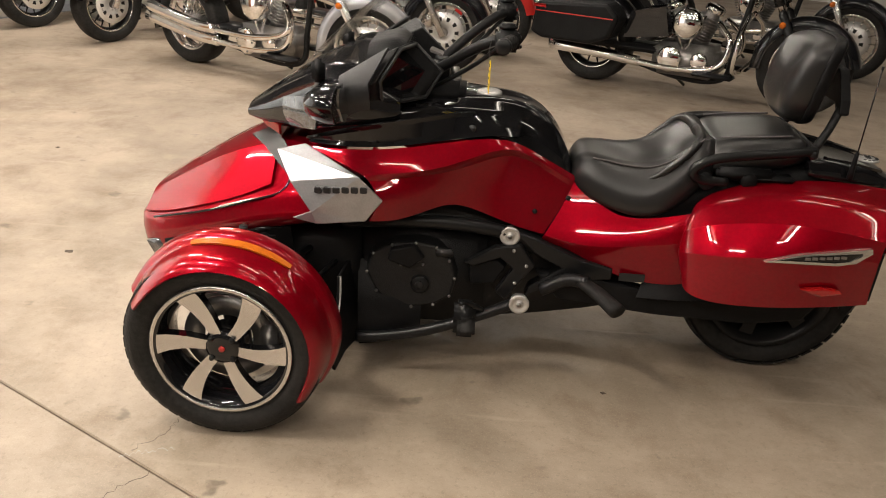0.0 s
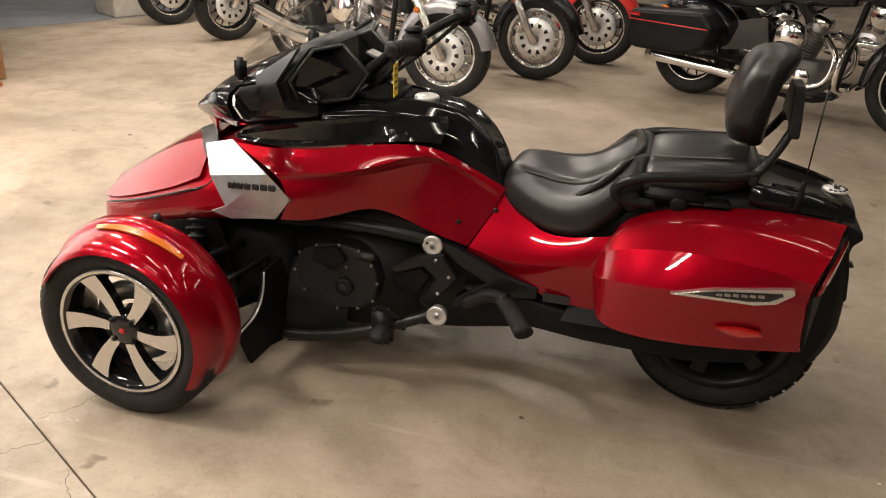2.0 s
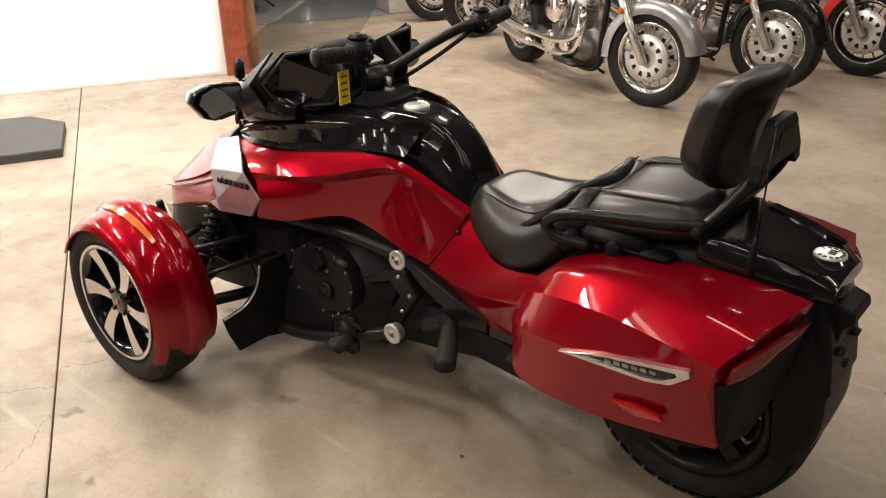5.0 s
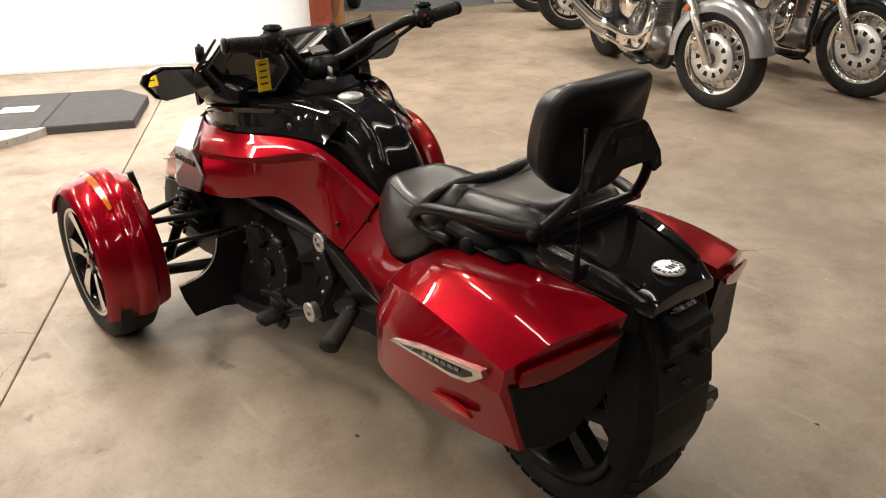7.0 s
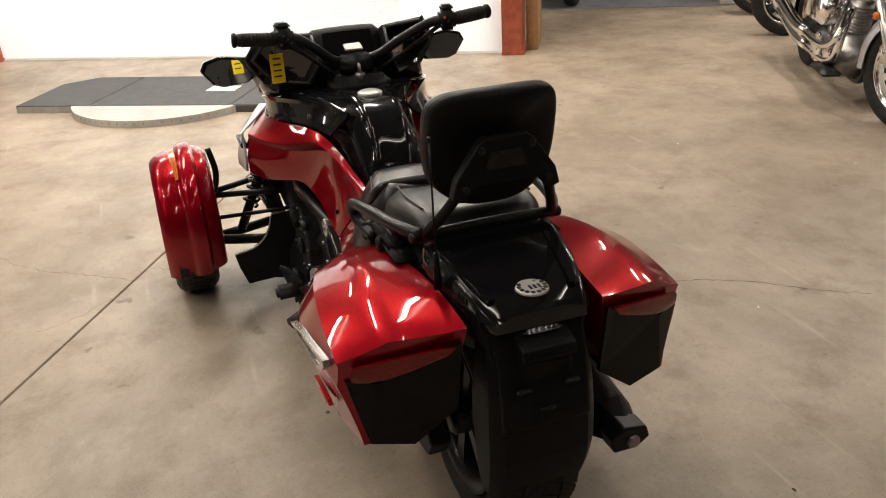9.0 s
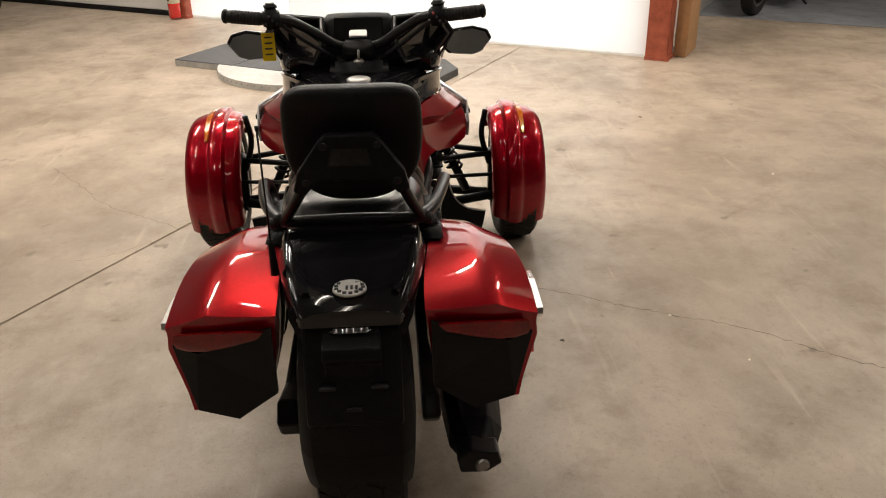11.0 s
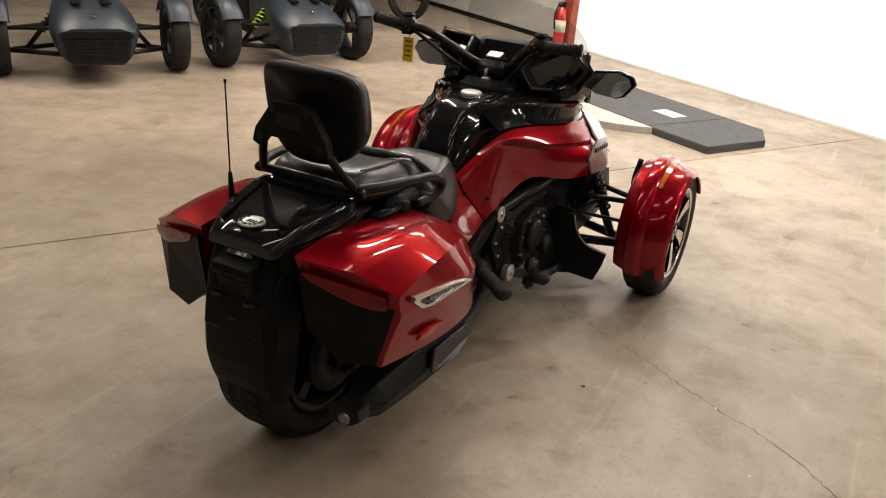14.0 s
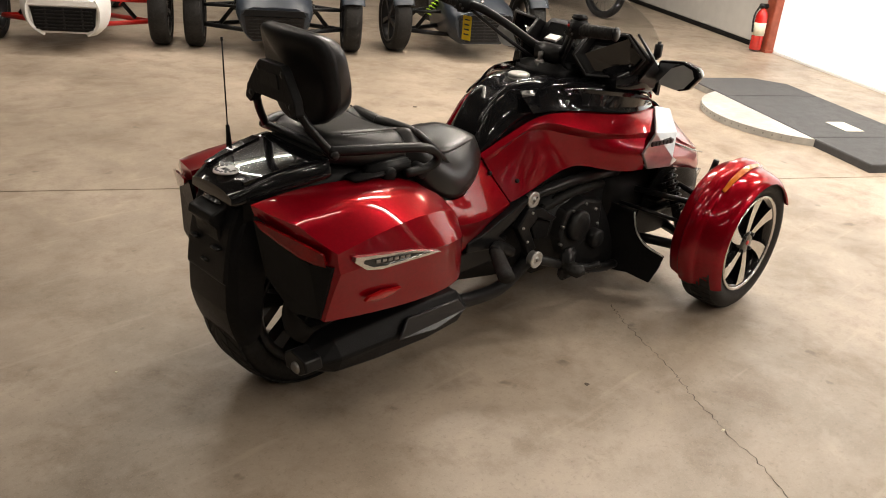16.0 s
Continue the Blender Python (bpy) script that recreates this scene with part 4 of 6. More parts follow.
hull("passenger_seat", [
    (0.345, [(0, 0.775), (0.12, 0.785), (0.160, 0.765), (0.165, 0.705)]), (0.32, [(0, 0.800), (0.125, 0.808), (0.172, 0.780), (0.175, 0.710)]), (0.22, [(0, 0.812), (0.135, 0.818), (0.180, 0.787), (0.178, 0.718)]),
    (0.11, [(0, 0.826), (0.13, 0.826), (0.168, 0.795), (0.162, 0.735)]), (0.065, [(0, 0.820), (0.11, 0.816), (0.145, 0.79), (0.14, 0.745)]), (0.045, [(0, 0.79), (0.10, 0.79), (0.125, 0.775), (0.12, 0.745)])],
    M_LEATHER, trike, 2, (1,), "black leather passenger seat", ends=0.7)
for s in (1, -1):
    for pts in ([(0.690, s * 0.104, 0.709), (0.65, s * 0.116, 0.708), (0.58, s * 0.131, 0.701), (0.50, s * 0.150, 0.711), (0.43, s * 0.160, 0.756), (0.37, s * 0.150, 0.805)], [(0.318, s * 0.130, 0.809), (0.22, s * 0.139, 0.818), (0.11, s * 0.134, 0.826)]):
        part("seat_seam", tubed(pts, 0.0028, 6), M_STITCH, trike, "grey stitched seam")
for s in (1, -1):
    part("seat_bolster", tubed([(0.63, s * 0.128, 0.645), (0.53, s * 0.164, 0.668), (0.45, s * 0.176, 0.730), (0.390, s * 0.148, 0.788), (0.366, s * 0.07, 0.798), (0.362, s * -0.004, 0.792)], (0.006, 0.018), 14), M_LEATHER, trike, "rolled leather edge of the rider seat")
hull("seat_base", [(0.52, [(0, 0.60), (0.15, 0.60), (0.18, 0.56), (0.15, 0.40)]), (0.36, [(0, 0.70), (0.155, 0.70), (0.185, 0.66), (0.15, 0.40)]), (0.15, [(0, 0.74), (0.150, 0.74), (0.175, 0.69), (0.13, 0.42)]),
                   (0.0, [(0, 0.745), (0.145, 0.745), (0.165, 0.69), (0.12, 0.55)]), (-0.20, [(0, 0.71), (0.12, 0.71), (0.14, 0.68), (0.10, 0.58)])], M_PLASTIC, trike, 1, (), "black plastic tail frame")
for s in (1, -1):
    gr = part("grab_rail", tubed([(0.045, s * 0.160, 0.792), (0.12, s * 0.196, 0.792), (0.24, s * 0.222, 0.786), (0.35, s * 0.236, 0.772), (0.406, s * 0.232, 0.738), (0.388, s * 0.220, 0.702), (0.30, s * 0.206, 0.692)], 0.0145, 14), M_SATIN, trike, "black tubular grab rail")
    for x, y, z in ((0.36, 0.206, 0.690), (0.235, 0.200, 0.700)):
        part("rubber_bung", cyld((x, s * (y - 0.03), z), (x, s * (y + 0.018), z), 0.024, 18, 0.006), M_PLASTIC, gr)
    part("hinge_bracket", boxed(0.16, s * 0.185 - 0.02, 0.695, 0.33, s * 0.185 + 0.02, 0.735, bevel=0.01), M_PLASTIC, gr)

# backrest
back = part("backrest_bracket", prismed([(-0.135, 0.895), (-0.125, 0.935), (-0.075, 1.005), (-0.060, 1.018), (0.040, 1.018), (0.055, 1.005), (0.105, 0.935), (0.115, 0.895), (0.09, 0.885), (0.062, 0.918), (-0.082, 0.918), (-0.11, 0.885)], -0.046, -0.016, "x"),
            M_PLASTIC, trike, "black plastic backrest bracket", False)
dress(back, 0, 0, 0.004)
bm = bmesh.new()
rows = []
for x, k in ((-0.020, 0.88), (-0.022, 0.985), (0.010, 1.0), (0.050, 0.97), (0.072, 0.88), (0.080, 0.55)):
    ring = []
    for i in range(28):
        a = 2 * math.pi * i / 28
        c, s_ = math.cos(a), math.sin(a)
        e = 0.42 if s_ > 0 else 0.62
        y = math.copysign(abs(c) ** e, c) * (0.152 - (0.036 * (-s_) ** 1.5 if s_ < 0 else 0.0))
        z = math.copysign(abs(s_) ** e, s_) * 0.134
        ring.append((x + 0.030 + 0.034 * (abs(y) / 0.15) ** 2 - 0.028 * z / 0.13, -0.014 + y * k, 0.975 + z * k))
    rows.append(ring)
vs = grid_faces(bm, rows, wrap=True)
bm.faces.new(vs[0][::-1])
bm.faces.new(vs[-1])
bmesh.ops.recalc_face_normals(bm, faces=bm.faces)
dress(part("backrest_pad", bm, M_LEATHER, trike, "padded black leather backrest"), 0, 1)
bm = bmesh.new()
rows = []
for x, k in ((-0.027, 0.70), (-0.0275, 0.95), (-0.016, 1.012), (0.012, 1.012)):
    ring = []
    for i in range(28):
        a = 2 * math.pi * i / 28
        c, s_ = math.cos(a), math.sin(a)
        e = 0.42 if s_ > 0 else 0.62
        y = math.copysign(abs(c) ** e, c) * (0.152 - (0.036 * (-s_) ** 1.5 if s_ < 0 else 0.0))
        z = math.copysign(abs(s_) ** e, s_) * 0.134
        ring.append((x + 0.030 + 0.034 * (abs(y) / 0.15) ** 2 - 0.028 * z / 0.13, -0.014 + y * k, 0.975 + z * k))
    rows.append(ring)
vs = grid_faces(bm, rows, wrap=True)
bm.faces.new(vs[0][::-1])
bmesh.ops.recalc_face_normals(bm, faces=bm.faces)
dress(part("back_shell", bm, M_PLASTIC, back, "matt black plastic back shell"), 0.004, 1)
# raised dark plate in place of the shaded hole in the bracket
part("slot_shade_plate", prismed([(-0.055, 0.952), (-0.045, 0.990), (0.028, 0.990), (0.038, 0.952)], -0.0485, -0.030, "x"), M_TYRE, back, "raised dark plate standing in for a shaded slot", False)
for y, z in ((-0.068, 0.995), (0.046, 0.995), (-0.108, 0.915), (0.086, 0.915)):
    part("bracket_bolt", cyld((-0.036, y, z), (-0.048, y, z), 0.010, 12, 0.003), M_SATIN, back)
for s in (1, -1):
    part("strut", tubed([(0.055, s * 0.162 - 0.004, 0.782), (0.005, s * 0.128 - 0.008, 0.850), (-0.03, s * 0.098 - 0.012, 0.915)], 0.0125, 12), M_SATIN, back)
    part("strut_bolt", cyld((0.055, s * 0.16, 0.783), (0.055, s * 0.186, 0.783), 0.013, 14, 0.003), M_SATIN, back)
part("cross_bar", tubed([(0.050, -0.165, 0.787), (0.045, 0, 0.792), (0.050, 0.158, 0.787)], 0.013, 12), M_SATIN, back)

# tail
tail = hull("tail_panel", [
    (0.055, [(0, 0.768), (0.09, 0.768), (0.155, 0.768), (0.178, 0.715)]), (-0.04, [(0, 0.744), (0.085, 0.748), (0.146, 0.762), (0.168, 0.700)]), (-0.14, [(0, 0.730), (0.085, 0.734), (0.130, 0.738), (0.148, 0.685)]),
    (-0.196, [(0, 0.724), (0.080, 0.722), (0.116, 0.708), (0.128, 0.672)]), (-0.232, [(0, 0.706), (0.075, 0.702), (0.102, 0.688), (0.110, 0.666)])], M_BLACK, trike, 2, (2,), "gloss black tail panel with round badge", ends=0.9)
for s in (1, -1):
    sheet("tail_blade", [[(0.00, 0.116, 0.762), (-0.10, 0.100, 0.744), (-0.19, 0.086, 0.726)], [(-0.01, 0.138, 0.764), (-0.10, 0.122, 0.748), (-0.19, 0.104, 0.724)]], M_BLACK, tail, 0.008, 1, side=s)
bd = part("tail_badge", revolve(bmesh.new(), [(0, 0), (0, 0.036), (0.006, 0.034), (0.0065, 0.028), (0.0055, 0.0)], seg=32, closed=False), M_BRIGHT, tail, "round chrome badge with plain bars")
bd.matrix_basis = pose(-0.183, 0, 0.729, 90, 0, 0) @ pose(0, 0, 0, 0, 0, 0)
for k in range(3):
    t = part("badge_bar", boxed(-0.012, 0.0055, -0.008 + 0.010 * k, 0.004, 0.0075, -0.003 + 0.010 * k), M_GREY, bd, smooth=False)
for k in range(10):
    a = radians(70 + 26 * k)
    part("badge_tooth", boxed(0.028 * math.cos(a) - 0.004, 0.005, 0.028 * math.sin(a) - 0.004, 0.028 * math.cos(a) + 0.004, 0.0078, 0.028 * math.sin(a) + 0.004), M_GREY, bd, smooth=False)
part("plate_lamp", boxed(-0.238, -0.042, 0.648, -0.215, 0.042, 0.664, bevel=0.006), M_CLEAR, tail, "clear number plate lamp")
bm = prismed([(-0.12, 0.68), (-0.215, 0.672), (-0.225, 0.650), (-0.268, 0.635), (-0.274, 0.612), (-0.252, 0.590), (-0.244, 0.54), (-0.20, 0.53), (-0.12, 0.58)], -0.062, 0.062)
dress(part("plate_holder", bm, M_PLASTIC, trike, "black plastic number plate holder", False), 0, 0, 0.006)
hb = part("holder_back", prismed([(-0.13, 0.665), (-0.212, 0.660), (-0.236, 0.600), (-0.252, 0.520), (-0.262, 0.440), (-0.240, 0.420), (-0.18, 0.47), (-0.13, 0.56)], -0.104, 0.104), M_PLASTIC, trike, "flat black panel behind the number plate", False)
dress(hb, 0, 0, 0.008)
for y, z in ((-0.055, 0.535), (0.055, 0.535), (0.0, 0.480)):
    part("holder_tab", boxed(-0.264, y - 0.018, z - 0.004, -0.246, y + 0.018, z + 0.004, bevel=0.002), M_SATIN, trike)
rows = []
for x, z, w, deep in ((-0.16, 0.655, 0.100, 0.05), (-0.225, 0.60, 0.112, 0.07), (-0.246, 0.52, 0.120, 0.09), (-0.254, 0.43, 0.124, 0.11), (-0.253, 0.35, 0.124, 0.10), (-0.240, 0.285, 0.122, 0.08), (-0.212, 0.225, 0.116, 0.05)):
    rows.append([(x + deep, -w - 0.004, z + 0.03), (x + 0.022, -w, z + 0.006), (x, -w + 0.024, z), (x - 0.004, 0, z), (x, w - 0.024, z), (x + 0.022, w, z + 0.006), (x + deep, w + 0.004, z + 0.03)])
sheet("rear_mudguard", rows, M_PLASTIC, trike, 0.006, 2, cols=(1, 2, 4, 5), folds=(2, 4), label="wide black plastic rear mudguard")
ant = part("antenna", tubed([(-0.070, 0.167, 0.715), (-0.072, 0.168, 0.76), (-0.074, 0.169, 0.80)], (0.010, 0.0055), 10, 2), M_PLASTIC, trike, "thin black whip antenna")
part("whip", tubed([(-0.074, 0.169, 0.79), (-0.082, 0.172, 1.048)], 0.0022, 8), M_SATIN, ant)
part("whip_tip", cyld((-0.082, 0.172, 1.045), (-0.082, 0.172, 1.055), 0.004, 8), M_SATIN, ant)


# saddlebags
def saddlebag(s):
    secs = [
        [(-0.205, 0.155, 0.685), (-0.164, 0.312, 0.668), (-0.112, 0.412, 0.613), (-0.104, 0.416, 0.555), (-0.120, 0.374, 0.400), (-0.14, 0.270, 0.384), (-0.160, 0.165, 0.470)],
        [(-0.060, 0.158, 0.704), (-0.030, 0.312, 0.694), (0.000, 0.412, 0.634), (0.005, 0.432, 0.570), (0.020, 0.400, 0.393), (0.02, 0.250, 0.380), (0.00, 0.165, 0.460)],
        [(0.110, 0.180, 0.704), (0.130, 0.300, 0.702), (0.150, 0.402, 0.650), (0.175, 0.442, 0.560), (0.195, 0.412, 0.384), (0.20, 0.250, 0.378), (0.15, 0.170, 0.460)],
        [(0.270, 0.205, 0.688), (0.290, 0.290, 0.675), (0.312, 0.368, 0.628), (0.328, 0.420, 0.540), (0.330, 0.405, 0.384), (0.33, 0.250, 0.380), (0.30, 0.180, 0.450)],
        [(0.372, 0.225, 0.648), (0.388, 0.282, 0.630), (0.408, 0.328, 0.588), (0.424, 0.356, 0.520), (0.400, 0.382, 0.394), (0.39, 0.260, 0.392), (0.38, 0.200, 0.450)],
        [(0.400, 0.240, 0.605), (0.412, 0.275, 0.595), (0.430, 0.304, 0.560), (0.442, 0.318, 0.505), (0.420, 0.348, 0.412), (0.40, 0.280, 0.412), (0.39, 0.220, 0.470)]]
    bm = bmesh.new()
    vs = grid_faces(bm, [[(x, s * y, z) for x, y, z in r] for r in secs], wrap=True)
    bm.faces.new(vs[0][::-1])
    bm.faces.new(vs[-1])
    crease(bm, zip(vs[0], vs[0][1:] + vs[0][:1]), 0.95)
    crease(bm, zip(vs[-1], vs[-1][1:] + vs[-1][:1]), 0.3)
    for j, am in ((0, 1.0), (1, 0.5), (2, 1.0), (3, 0.8), (4, 1.0)):
        crease(bm, zip([r[j] for r in vs], [r[j] for r in vs[1:]]), am)
    bmesh.ops.recalc_face_normals(bm, faces=bm.faces)
    bag = dress(part("saddlebag", bm, M_RED, trike, "candy red hard saddlebag with silver-framed plaque"), 0, 2)

    def rear(x, y, z, back=0.008):
        return (x - back, s * y, z)
    bm = bmesh.new()
    pts = [(-0.200, 0.168, 0.655), (-0.188, 0.196, 0.642), (-0.140, 0.340, 0.566), (-0.110, 0.400, 0.570), (-0.122, 0.362, 0.406), (-0.143, 0.268, 0.392), (-0.164, 0.172, 0.472)]
    a, b = [bm.verts.new(rear(*p)) for p in pts], [bm.verts.new(rear(*p, back=-0.004)) for p in pts]
    bm.faces.new(a)
    bm.faces.new(b[::-1])
    for k in range(len(a)):
        bm.faces.new((a[k], b[k], b[(k + 1) % len(a)], a[(k + 1) % len(a)]))
    bmesh.ops.recalc_face_normals(bm, faces=bm.faces)
    part("rear_panel", bm, M_PLASTIC, bag, "black plastic rear panel", False)
    sheet("tail_lamp", [[rear(-0.196, 0.182, 0.652, 0.014), rear(-0.160, 0.285, 0.636, 0.016), rear(-0.124, 0.386, 0.610, 0.014)], [rear(-0.190, 0.196, 0.632, 0.014), rear(-0.152, 0.305, 0.600, 0.018), rear(-0.118, 0.392, 0.582, 0.014)],
                        [rear(-0.188, 0.205, 0.628, 0.010), rear(-0.144, 0.330, 0.572, 0.014), rear(-0.116, 0.385, 0.572, 0.010)]], M_LENS, bag, 0.008, 1, label="dark red tail lamp lens")
    lens = [[rear(-0.140, 0.318, 0.598, 0.021), rear(-0.120, 0.378, 0.592, 0.020)], [rear(-0.138, 0.322, 0.586, 0.021), rear(-0.118, 0.376, 0.582, 0.020)]]
    sheet("lamp_reflector", lens, M_LENS, bag, 0.004, 1, label="dark lamp insert")

    def out(x, z, lift):
        return (x, s * (0.4465 - 0.068 * (0.222 - x) - 0.05 * max(0, 0.56 - z) + lift), z)
    outer = [(0.226, 0.548), (0.130, 0.574), (-0.066, 0.600), (-0.070, 0.586), (-0.030, 0.555), (0.020, 0.545)]
    cx, cz = 0.06, 0.567
    inn = [(cx + (x - cx) * 0.80, cz + (z - cz) * 0.60) for x, z in outer]
    bm = bmesh.new()
    rows = [[out(x, z, l) for x, z in o] for o, l in ((outer, -0.01), (outer, 0.006), (inn, 0.007), (inn, 0.002))]
    grid_faces(bm, rows, wrap=True)
    bmesh.ops.recalc_face_normals(bm, faces=bm.faces)
    pq = part("plaque", bm, M_MACHINED, bag, "silver plaque frame with dark centre", False)
    bm = bmesh.new()
    bm.faces.new([bm.verts.new(out(x, z, 0.003)) for x, z in inn])
    part("plaque_centre", bm, M_BLACK, pq, "black plaque centre", False)
    for k in range(6):
        x0 = 0.115 - 0.020 * k
        z0 = 0.563 + 0.0016 * k
        p = out(x0, z0, 0.004)
        part("plaque_bar", boxed(p[0] - 0.015, p[1] - 0.0015, p[2] - 0.004, p[0], p[1] + 0.0015, p[2] + 0.004), M_DULLSTEEL, pq, smooth=False)
    bm = bmesh.new()
    ref = [(0.102, 0.462), (0.04, 0.470), (-0.008, 0.463), (-0.02, 0.452), (0.035, 0.440), (0.065, 0.446)]

    def low(x, z, lift):
        return (x, s * (0.4235 + 0.05 * (x - 0.04) + 0.16 * (z - 0.452) + lift), z)
    rows = [[low(x, z, -0.008) for x, z in ref], [low(x, z, 0.003) for x, z in ref], [low(0.04 + (x - 0.04) * 0.7, 0.455 + (z - 0.455) * 0.6, 0.006) for x, z in ref]]
    v = grid_faces(bm, rows, wrap=True)
    bm.faces.new(v[-1])
    bmesh.ops.recalc_face_normals(bm, faces=bm.faces)
    part("side_reflector", bm, M_REFLECT, bag, "red side reflector", False)
    part("bag_latch", boxed(0.10, s * 0.185 - 0.03, 0.700, 0.22, s * 0.185 + 0.025, 0.716, bevel=0.006), M_PLASTIC, bag, "black lid latch")


saddlebag(1)
saddlebag(-1)

# rear wheel and drive
rw = part("rear_wheel", revolve(bmesh.new(), [(-0.095, 0.192), (-0.10, 0.208), (-0.088, 0.208), (-0.07, 0.186), (0.07, 0.186), (0.088, 0.208), (0.10, 0.208), (0.095, 0.192), (0.07, 0.172), (-0.07, 0.172)], seg=48), M_SATIN, trike, "black rear wheel with wide tyre")
rw.matrix_basis = pose(RX, 0, RR)
part("tyre", tyre_bm(RR, 0.212, 0.200), M_TYRE, rw)
tread(rw, RR, 0.212, 40, M_TYRE, 1.2, ((-0.70, 0.22), (-0.24, 0.18), (0.24, 0.18), (0.70, 0.22)))
for s in (1, -1):
    for k in range(6):
        bm = spoke_bm(0.05, 0.190, 0.034, 0.050, s * 0.03, s * 0.078, 0.0)
        bmesh.ops.rotate(bm, cent=(0, 0, 0), matrix=Matrix.Rotation(radians(15 + 60 * k), 3, "Y"), verts=bm.verts)
        part("spoke", bm, [M_SATIN, M_SATIN], rw, smooth=False)
part("hub", cyld((0, -0.12, 0), (0, 0.12, 0), 0.055, 24, 0.008), M_SATIN, rw)
part("brake_disc", revolve(bmesh.new(), [(-0.118, 0.06), (-0.118, 0.135), (-0.112, 0.135), (-0.112, 0.06)], seg=40), M_ENGINE, rw)
bm = prismed([(0.84, 0.345), (0.70, 0.350), (0.42, 0.300), (0.14, 0.290), (-0.02, 0.345), (-0.06, 0.30), (-0.02, 0.240), (0.15, 0.215), (0.45, 0.225), (0.76, 0.255)], 0.150, 0.205)
dress(part("belt_guard", bm, M_PLASTIC, trike, "matt black drive belt guard", False), 0, 0, 0.01)
bm = prismed([(0.84, 0.345), (0.70, 0.350), (0.42, 0.325), (0.14, 0.330), (-0.02, 0.345), (-0.06, 0.30), (-0.02, 0.260), (0.15, 0.245), (0.45, 0.255), (0.76, 0.265)], -0.150, -0.195)
dress(part("swingarm", bm, M_SATIN, trike, "black swingarm", False), 0, 0, 0.01)
sheet("belt_guard_wing", [[(0.50, 0.205, 0.345), (0.40, 0.215, 0.365), (0.30, 0.215, 0.360)], [(0.52, 0.235, 0.300), (0.40, 0.250, 0.305), (0.28, 0.240, 0.310)]], M_PLASTIC, trike, 0.01, 1)

# exhaust on the right
bm = bmesh.new()
rows = []
for x, zt, zb, yi, yo in ((0.49, 0.262, 0.195, -0.22, -0.335), (0.44, 0.305, 0.180, -0.21, -0.360), (0.30, 0.312, 0.172, -0.205, -0.368), (0.10, 0.300, 0.168, -0.205, -0.360), (-0.04, 0.285, 0.172, -0.215, -0.350), (-0.105, 0.262, 0.192, -0.235, -0.330)):
    zm = zb + (zt - zb) * 0.58
    rows.append([(x, yi, zb + 0.02), (x, yi, zt - 0.02), (x, yi - 0.03, zt), (x, yo + 0.035, zt), (x + 0.006, yo, zm), (x + 0.004, yo + 0.02, zb + 0.015), (x, yo + 0.05, zb), (x, yi - 0.03, zb)])
vs = grid_faces(bm, rows, wrap=True)
bm.faces.new(vs[0][::-1])
bm.faces.new(vs[-1])
bmesh.ops.recalc_face_normals(bm, faces=bm.faces)
ex = dress(part("muffler", bm, M_PLASTIC, trike, "long faceted matt black muffler", False), 0, 0, 0.007)
bm = bmesh.new()
a, b = [[bm.verts.new((x, y + dy, z)) for x, y, z in ((0.46, -0.352, 0.245), (0.42, -0.352, 0.292), (0.20, -0.354, 0.300), (0.155, -0.372, 0.246), (0.30, -0.380, 0.238))] for dy in (0.0, -0.010)]
bm.faces.new(a)
bm.faces.new(b[::-1])
for k in range(5):
    bm.faces.new((a[k], a[k - 1], b[k - 1], b[k]))
bmesh.ops.recalc_face_normals(bm, faces=bm.faces)
dress(part("heat_shield", bm, M_GREY, ex, "dark grey heat shield", False), 0, 0, 0.004)
dress(part("end_cap", prismed([(-0.30, 0.20), (-0.335, 0.225), (-0.325, 0.258), (-0.26, 0.268), (-0.225, 0.245), (-0.235, 0.20)], -0.150, -0.09, "x"), M_SATIN, ex, "black angular end cap", False), 0, 0, 0.006)
part("outlet", cyld((-0.13, -0.285, 0.226), (-0.158, -0.287, 0.222), 0.018, 20, 0.004), M_DULLSTEEL, ex, "bare steel outlet")
part("exhaust_pipe", tubed([(0.48, -0.26, 0.215), (0.62, -0.24, 0.18), (0.82, -0.20, 0.15), (1.05, -0.14, 0.18)], 0.026, 14), M_SATIN, trike)

# engine and frame
eng = part("engine_block", boxed(1.00, -0.20, 0.13, 1.42, 0.20, 0.47, bevel=0.03), M_ENGINE, trike, "black cast engine block")
# dark body added inside the fairing to block sight and light through gaps
hull("filler_core", [(1.45, [(0, 0.55), (0.15, 0.54), (0.16, 0.40), (0.12, 0.14)]), (1.15, [(0, 0.62), (0.15, 0.60), (0.15, 0.40), (0.14, 0.12)]), (0.85, [(0, 0.62), (0.09, 0.58), (0.13, 0.40), (0.12, 0.14)]), (0.50, [(0, 0.56), (0.12, 0.52), (0.13, 0.42), (0.12, 0.22)])], M_ENGINE, trike, 1, (), "added dark filler body inside the fairing")
ow = [(1.365, 0.405), (1.30, 0.440), (1.22, 0.452), (1.15, 0.440), (1.105, 0.395), (1.085, 0.33), (1.10, 0.262), (1.155, 0.225), (1.23, 0.212), (1.31, 0.222), (1.352, 0.265), (1.385, 0.335)]
ec = dress(part("engine_cover", prismed(ow, 0.19, 0.252, inset=0.05), M_ENGINE, trike, "black engine side cover with bright bolts", False), 0, 0, 0.008)
